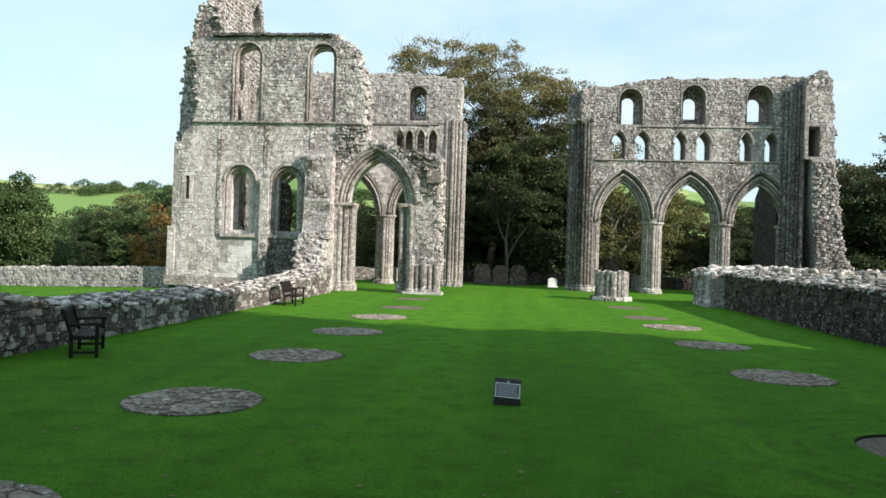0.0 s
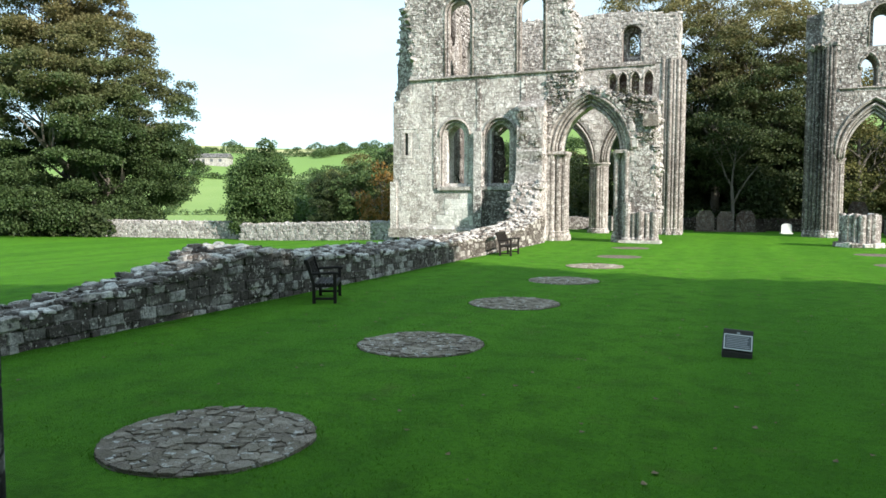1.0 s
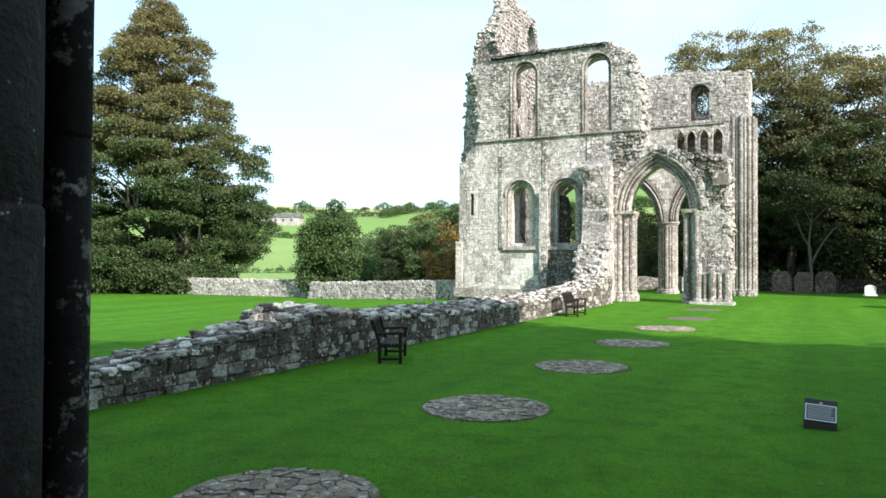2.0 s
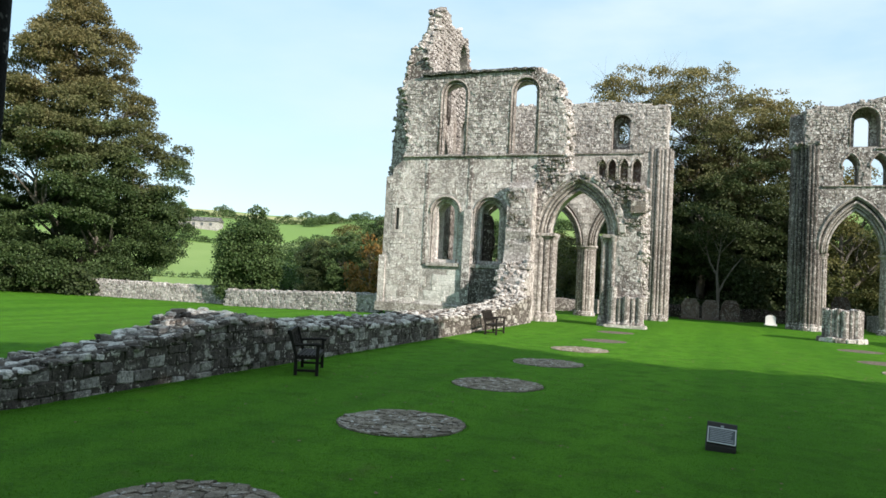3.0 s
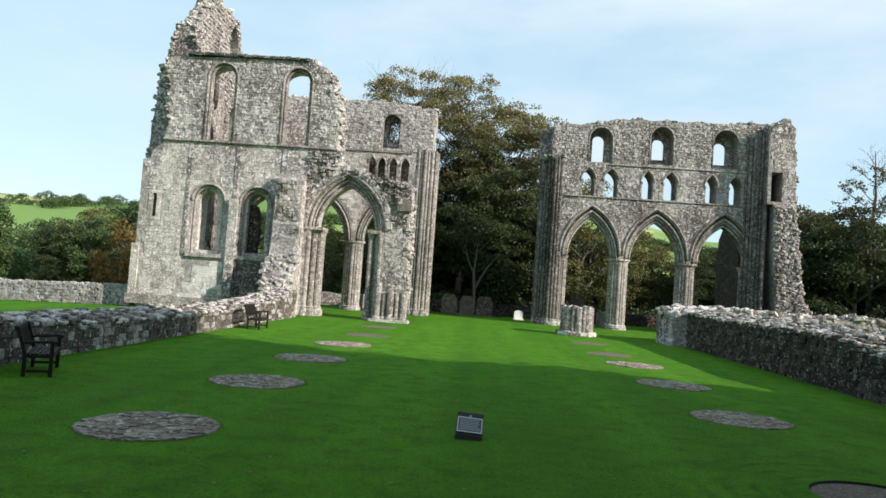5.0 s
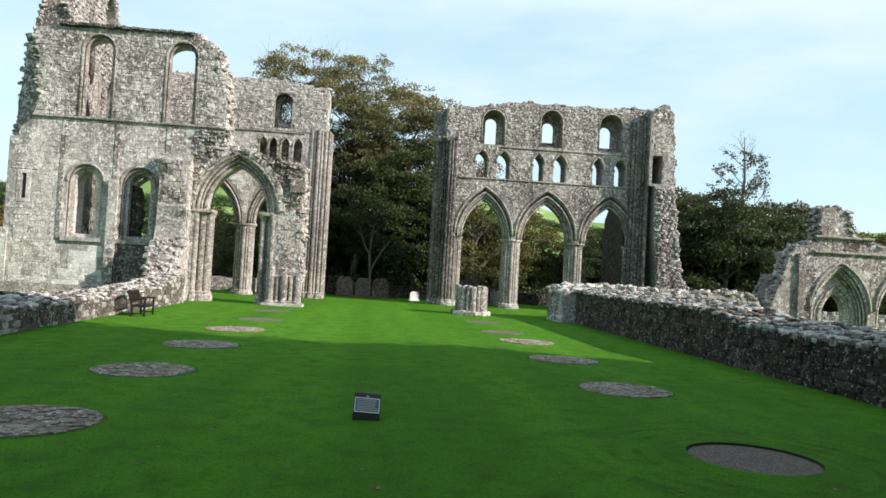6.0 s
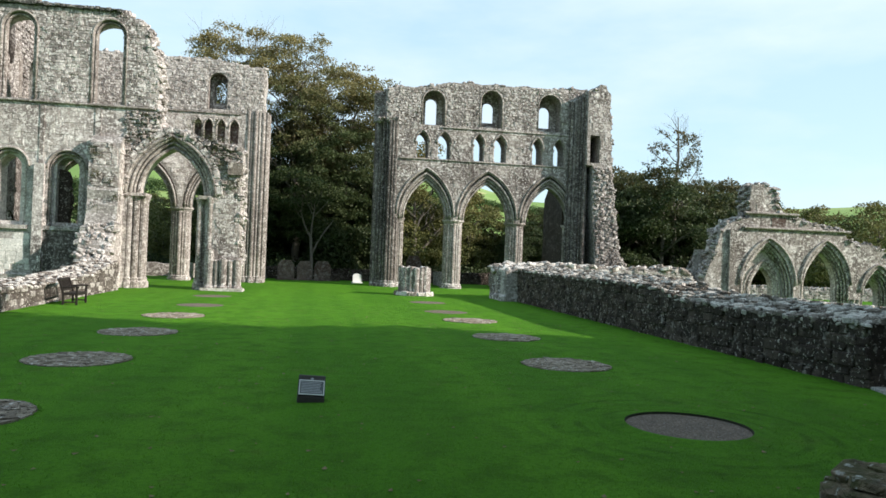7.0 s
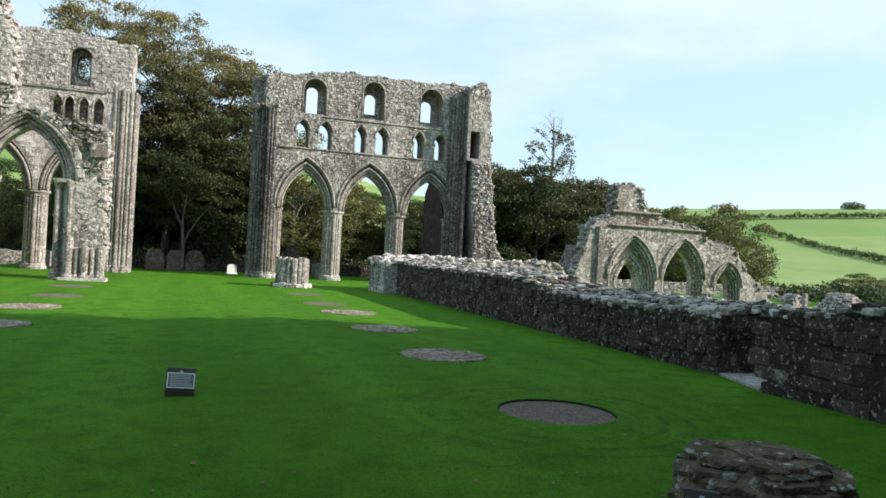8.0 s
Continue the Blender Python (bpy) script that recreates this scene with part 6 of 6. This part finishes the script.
copies(proto_a, [(19.5, 73, 1.0, 0.7), (12, 80, 1.1, 1.0), (6.5, 78, 1.0, 1.0), (23, 71, 0.8, 0.6), (-13, 70, 1.0, 0.8), (-10, 76, 1.0, 0.9), (-7, 72, 0.8, 0.75), (-17, 80, 1.1, 0.9), (-36, 76, 0.8, 0.75), (-41, 90, 0.9, 0.85), (-29.5, 79, 0.8, 1.0), (50, 72, 1.2, 1.0), (57, 66, 1.0, 0.8), (44, 58, 1.0, 0.9), (48.5, 56, 1.0, 0.95), (54, 46.5, 0.6, 0.3), (59, 46, 0.8, 0.3), (-43.5, 78, 1.0, 1.0), (-34.5, 70, 0.7, 0.78), (11.6, 72, 0.8, 0.85), (17, 72.5, 0.9, 0.86), (20.5, 69, 0.8, 0.8), (23, 72.5, 0.9, 0.85)], "churchyard trees")
copies(proto_b, [(-37, 86, 1.0, 0.95), (-32, 82, 1.0, 0.85), (-26, 84, 1.1, 0.95), (-34, 96, 1.2, 0.9), (-44, 100, 1.0, 0.75),
                 (-24, 98, 1.2, 1.1), (-68, 108, 1.1, 0.9), (-39.5, 72, 0.75, 0.72), (-47.5, 80, 0.9, 0.75), (-36.6, 71, 0.5, 0.6)], "woodland trees")
copies(orange, [(-32.5, 64, 0.9, 1.05), (-39, 82, 1.0, 1.0), (-31, 90, 1.1, 1.3), (17.5, 76, 0.9, 1.0)], "autumn trees")
copies(proto_c, [(28.5, 67, 1.0, 0.95), (38, 70, 1.1, 0.95), (43.5, 74, 1.2, 1.0), (26, 74, 1.1, 0.6), (31, 76, 1.2, 1.1), (48, 80, 1.2, 1.05), (-5, 76, 1.2, 1.0), (6, 75, 1.2, 0.9), (36, 80, 1.3, 1.1), (54, 86, 1.3, 1.1), (61, 80, 1.1, 0.8), (-38, 80, 0.75, 0.85), (-43, 71, 0.5, 0.55), (19.2, 66, 0.5, 0.52)], "dark trees")

bare = thing("bare_tree", 34.2, 66, height(34, 66), 0, "thin nearly leafless tree rising above the dark trees", "tree")
g, tips = Geo(), []
rb = random.Random(12)
g.tube([(0, 0, 0), (0.2, 0, 5), (0.1, 0.1, 9), (0.4, 0, 13), (0.2, 0, 17)], [0.24, 0.2, 0.17, 0.12, 0.03], 7, False)
for i in range(13):
    a = i * 2.4
    limb(g, (0.2, 0, 9.2 + 0.55 * i), (math.cos(a), math.sin(a), 0.75), 0.07 - 0.003 * i, 3.0 - 0.13 * i, 2, rb, tips)
part("trunk", g.mesh("trunk", BARK, True, False), bare)
part("crown", crown_mesh("crown", [(t.x, t.y, t.z, 0.42, 0.3) for i, t in enumerate(tips) if t.z > 10.5 and t.z < 15.5 and i % 5 == 0], 0.22, 130, LEAF_C, 414), bare)

# trees to the south-west, whose shade lies over the nave
shade_a = tree("tall_tree", 23.5, 3.3, "tall tree shading the west end of the nave", [(1, 6.0), (5, 8.0), (10, 8.4), (15, 7.6), (19, 5.2), (22, 1.6)], 240, 0.42, 80, LEAF_D, 415, 0.5, 2.0, 8, (1.4, 2.4), 0.8, 0.5, 1)
copies(shade_a, [(25, -8, 1.05, 1.05), (25, -21, 1.1, 1.05), (34, -3, 1.1, 1.15), (24, -34, 1.1, 1.0), (36, -17, 1.1, 1.15), (46, -9, 1.1, 1.3)], "tall trees by the west end")

# ---- hedges, far woods, farm ----
hedge, rh = [], random.Random(61)


def row(x0, y0, x1, y1, s=(1.2, 2.4), step=2.2, wobble=2.0, chance=0.92):
    d = math.hypot(x1 - x0, y1 - y0)
    for i in range(int(d / step)):
        if rh.random() < chance:
            u = i * step / d
            x, y = x0 + (x1 - x0) * u + rh.uniform(-wobble, wobble) * 0.4, y0 + (y1 - y0) * u + rh.uniform(-wobble, wobble) * 0.4
            q = rh.uniform(*s)
            hedge.append((x, y, height(x, y) + q * 0.5, q, q * rh.uniform(0.75, 1.1)))


for a0, a1, d0, d1, s in ((-50, -20, 150, 165, (0.6, 1.0)), (-48, -22, 225, 200, (0.8, 1.3)), (-46, -24, 290, 285, (0.9, 1.6)), (42.6, 52, 242, 190, (0.8, 1.25)), (38, 53, 290, 294, (0.9, 1.5)),
                          (-18, 20, 240, 250, (1.5, 2.6)), (-15, 20, 180, 175, (1.4, 2.6))):
    row(d0 * math.sin(radians(a0)), d0 * math.cos(radians(a0)), d1 * math.sin(radians(a1)), d1 * math.cos(radians(a1)), s, 1.1, 1.0, 0.97)
for a0, d0, d1 in ((-43, 150, 300), (-35, 160, 220), (-29, 210, 290)):
    row(d0 * math.sin(radians(a0)), d0 * math.cos(radians(a0)), d1 * math.sin(radians(a0 + 3)), d1 * math.cos(radians(a0 + 3)), (0.6, 1.1), 1.1, 1.0)
for _ in range(30):
    a, d = radians(rh.choice((rh.uniform(-34, -24), rh.uniform(-46, -20), rh.uniform(-46, -20)))), rh.choice((rh.uniform(270, 285), rh.uniform(300, 330)))
    x, y = d * math.sin(a), d * math.cos(a)
    for _ in range(4):
        q = rh.uniform(1.2, 2.3)
        hedge.append((x + rh.uniform(-2.5, 2.5), y + rh.uniform(-2, 2), height(x, y) + rh.uniform(0.3, 1.0) * q, q, q * 0.85))
for _ in range(7):
    x, y = 352 * math.sin(radians(48.7)) + rh.uniform(-3, 3), 352 * math.cos(radians(48.7)) + rh.uniform(-3, 3)
    hedge.append((x, y, height(x, y) + rh.uniform(-0.5, 1.8), 2.2, 1.9))
hl = thing("hedgerows", label="dark green hedgerows and copses between the far fields", category="hedge", kind="stuff")
part("foliage", crown_mesh("foliage", hedge, 0.42, 80, LEAF_D, 501), hl)["kind"] = "stuff"

brush, rh2 = [], random.Random(62)
for _ in range(420):
    x = rh2.choice((rh2.uniform(-75, -20), rh2.uniform(-20, 24), rh2.uniform(24, 70)))
    y = rh2.uniform(62.5, 68) + max(0, abs(x) - 24) * 0.35 + (12 if x < -20 else 0)
    q = rh2.uniform(0.5, 1.3)
    brush.append((x, y, height(x, y) + q * 0.4, q, q * rh2.uniform(0.8, 1.2)))
for _ in range(60):
    a, d = radians(rh2.uniform(44, 54)), rh2.uniform(60, 84)
    x, y = d * math.sin(a), d * math.cos(a)
    q = rh2.uniform(0.4, 1.1)
    brush.append((x, y, height(x, y) + q * rh2.uniform(0.3, 0.8), q, q * 0.9))
# dark bushes added in place of the shade under the sycamore
for _ in range(150):
    x = rh2.uniform(-62, -46)
    q = rh2.uniform(0.5, 1.1)
    y = 40.5 + (x + 70) * 0.1126 - rh2.uniform(0.3, 1.3)
    brush.append((x, y, height(x, y) + rh2.uniform(0.2, 1.3), q, q * rh2.uniform(0.8, 1.1)))
ub = thing("undergrowth", label="dark tangled undergrowth along the churchyard edge, bushes added for shade under the sycamore", category="undergrowth", kind="stuff")
part("foliage", crown_mesh("foliage", brush, 0.3, 110, LEAF_C, 502), ub)["kind"] = "stuff"

wood, rh3 = [], random.Random(63)
for _ in range(560):
    a = radians(rh3.uniform(-33, -14) if rh3.random() < 0.6 else rh3.uniform(-14, 34))
    d = rh3.uniform(100, 140)
    x, y = d * math.sin(a), d * math.cos(a)
    q = rh3.uniform(1.4, 2.8)
    wood.append((x, y, height(x, y) + rh3.uniform(0.3, 2.6 if a > -0.24 else 4.0), q, q))
wd = thing("far_wood", label="mixed far woodland in the valley", category="woodland", kind="stuff")
part("foliage", crown_mesh("foliage", wood, 0.55, 42, LEAF_D, 503), wd)["kind"] = "stuff"

fx, fy = -154.0, 184.0
fz = height(fx, fy)
farm = thing("farmhouse", fx, fy, fz, 20, "small white farmhouse with grey roof on the far hill", "house")
part("wall", Geo().box(-6, 6, -3, 3, -1, 1.9).mesh("wall", PALE), farm)
part("roof", Geo().add([(-6.3, -3.3, 1.85), (6.3, -3.3, 1.85), (6.3, 3.3, 1.85), (-6.3, 3.3, 1.85), (-6.3, 0, 3.3), (6.3, 0, 3.3)], [(0, 1, 5, 4), (2, 3, 4, 5), (0, 4, 3), (1, 2, 5), (3, 2, 1, 0)]).mesh("roof", SLATE), farm)
for x in (-4, -1.3, 1.3, 4):
    part("window", Geo().box(x - 0.45, x + 0.45, -3.04, -2.9, 0.5, 1.4).mesh("window", SLATE_SIGN), farm)

# ---- fallen leaves on the lawn ----
rl = np.random.default_rng(71)
n = 420
lx, ly = rl.uniform(-9, 9.5, n), rl.uniform(5, 32, n)
ang = rl.uniform(0, 6.28, n)
sz = rl.uniform(0.02, 0.05, n)
lv, lf = [], []
for i in range(n):
    c, s = math.cos(ang[i]) * sz[i], math.sin(ang[i]) * sz[i]
    b = len(lv)
    lv += [(lx[i] + c, ly[i] + s, 0.02), (lx[i] - s * 0.7, ly[i] + c * 0.7, 0.012), (lx[i] - c, ly[i] - s, 0.026), (lx[i] + s * 0.7, ly[i] - c * 0.7, 0.014)]
    lf.append((b, b + 1, b + 2, b + 3))
DRY = plain("dry_leaf", (0.26, 0.19, 0.10), 0.8, 30, 0.6)
tagged(new("fallen_leaves", mesh("fallen_leaves", lv, lf, DRY)), "scattered small dry leaves on the lawn", "leaves", kind="stuff")

# ---- short grass ----
rg = np.random.default_rng(72)
n = 70000
gx, gy = rg.uniform(-9.5, 9.5, n), 4.6 + 13 * rg.random(n) ** 1.4
edge = 9000
gx[:edge], gy[:edge] = -9.72 + rg.normal(0, 0.05, edge), rg.uniform(7, 38, edge)
gx[edge:edge + 5000], gy[edge:edge + 5000] = 10.72 + rg.normal(0, 0.06, 5000), rg.uniform(13, 38, 5000)
o = edge + 5000
for px, py, kind in PADS:
    a = rg.uniform(0, 6.28, 500)
    q = (1.03 if kind < 2 else 0.93) + rg.normal(0, 0.025, 500)
    gx[o:o + 500], gy[o:o + 500] = px + q * np.cos(a), py + q * np.sin(a)
    o += 500
keep = np.ones(n, bool)
for px, py, kind in PADS + [(5.3, 9.55, 0), (5.22, 5.3, 0)]:
    keep &= np.hypot(gx - px, gy - py) > (0.98 if kind < 2 else 0.88)
gx, gy = gx[keep], gy[keep]
n = len(gx)
hb = rg.uniform(0.012, 0.032, n)
an = rg.uniform(0, 6.28, n)
wv = np.stack([np.cos(an), np.sin(an), np.zeros(n)], 1) * 0.005
base = np.stack([gx, gy, np.full(n, -0.002)], 1)
tip = base + np.stack([rg.normal(0, 0.012, n), rg.normal(0, 0.012, n), hb], 1)
gv = np.stack([base - wv, base + wv, tip], 1).reshape(-1, 3)
me = bpy.data.meshes.new("grass_blades")
me.vertices.add(3 * n)
me.vertices.foreach_set("co", gv.ravel())
me.loops.add(3 * n)
me.loops.foreach_set("vertex_index", np.arange(3 * n))
me.polygons.add(n)
me.polygons.foreach_set("loop_start", np.arange(n) * 3)
me.update(calc_edges=True)
me.materials.append(BLADE)
tagged(new("grass_blades", me), "short mown grass blades on the lawn", "grass", kind="stuff")

# ---- tufts and moss rooted in the broken masonry ----
LEAF_G = leaves("wall_plants", (0.12, 0.13, 0.06), (0.065, 0.07, 0.035))
rt = random.Random(91)
tufts = []
for x0, x1, y, z0, z1, n in ((-10.2, -5.2, 40.84, 7.2, 9.3, 26), (-5.9, -4.3, 40.84, 5.4, 8.2, 16), (-11.8, -10.4, 39.85, 4.0, 7.6, 7)):
    for _ in range(n):
        q = rt.uniform(0.07, 0.2)
        tufts.append((rt.uniform(x0, x1), y + rt.uniform(-0.06, 0.05), rt.uniform(z0, z1), q, q * 0.8))
tufts = [c for c in tufts if not (-9.6 < c[0] < -6.1 and c[2] < 7.4)]
tagged(new("wall_plants", crown_mesh("wall_plants", tufts, 0.07, 2600, LEAF_G, 92)), "dry grey-green weeds rooted in the broken masonry", "plants", kind="stuff")
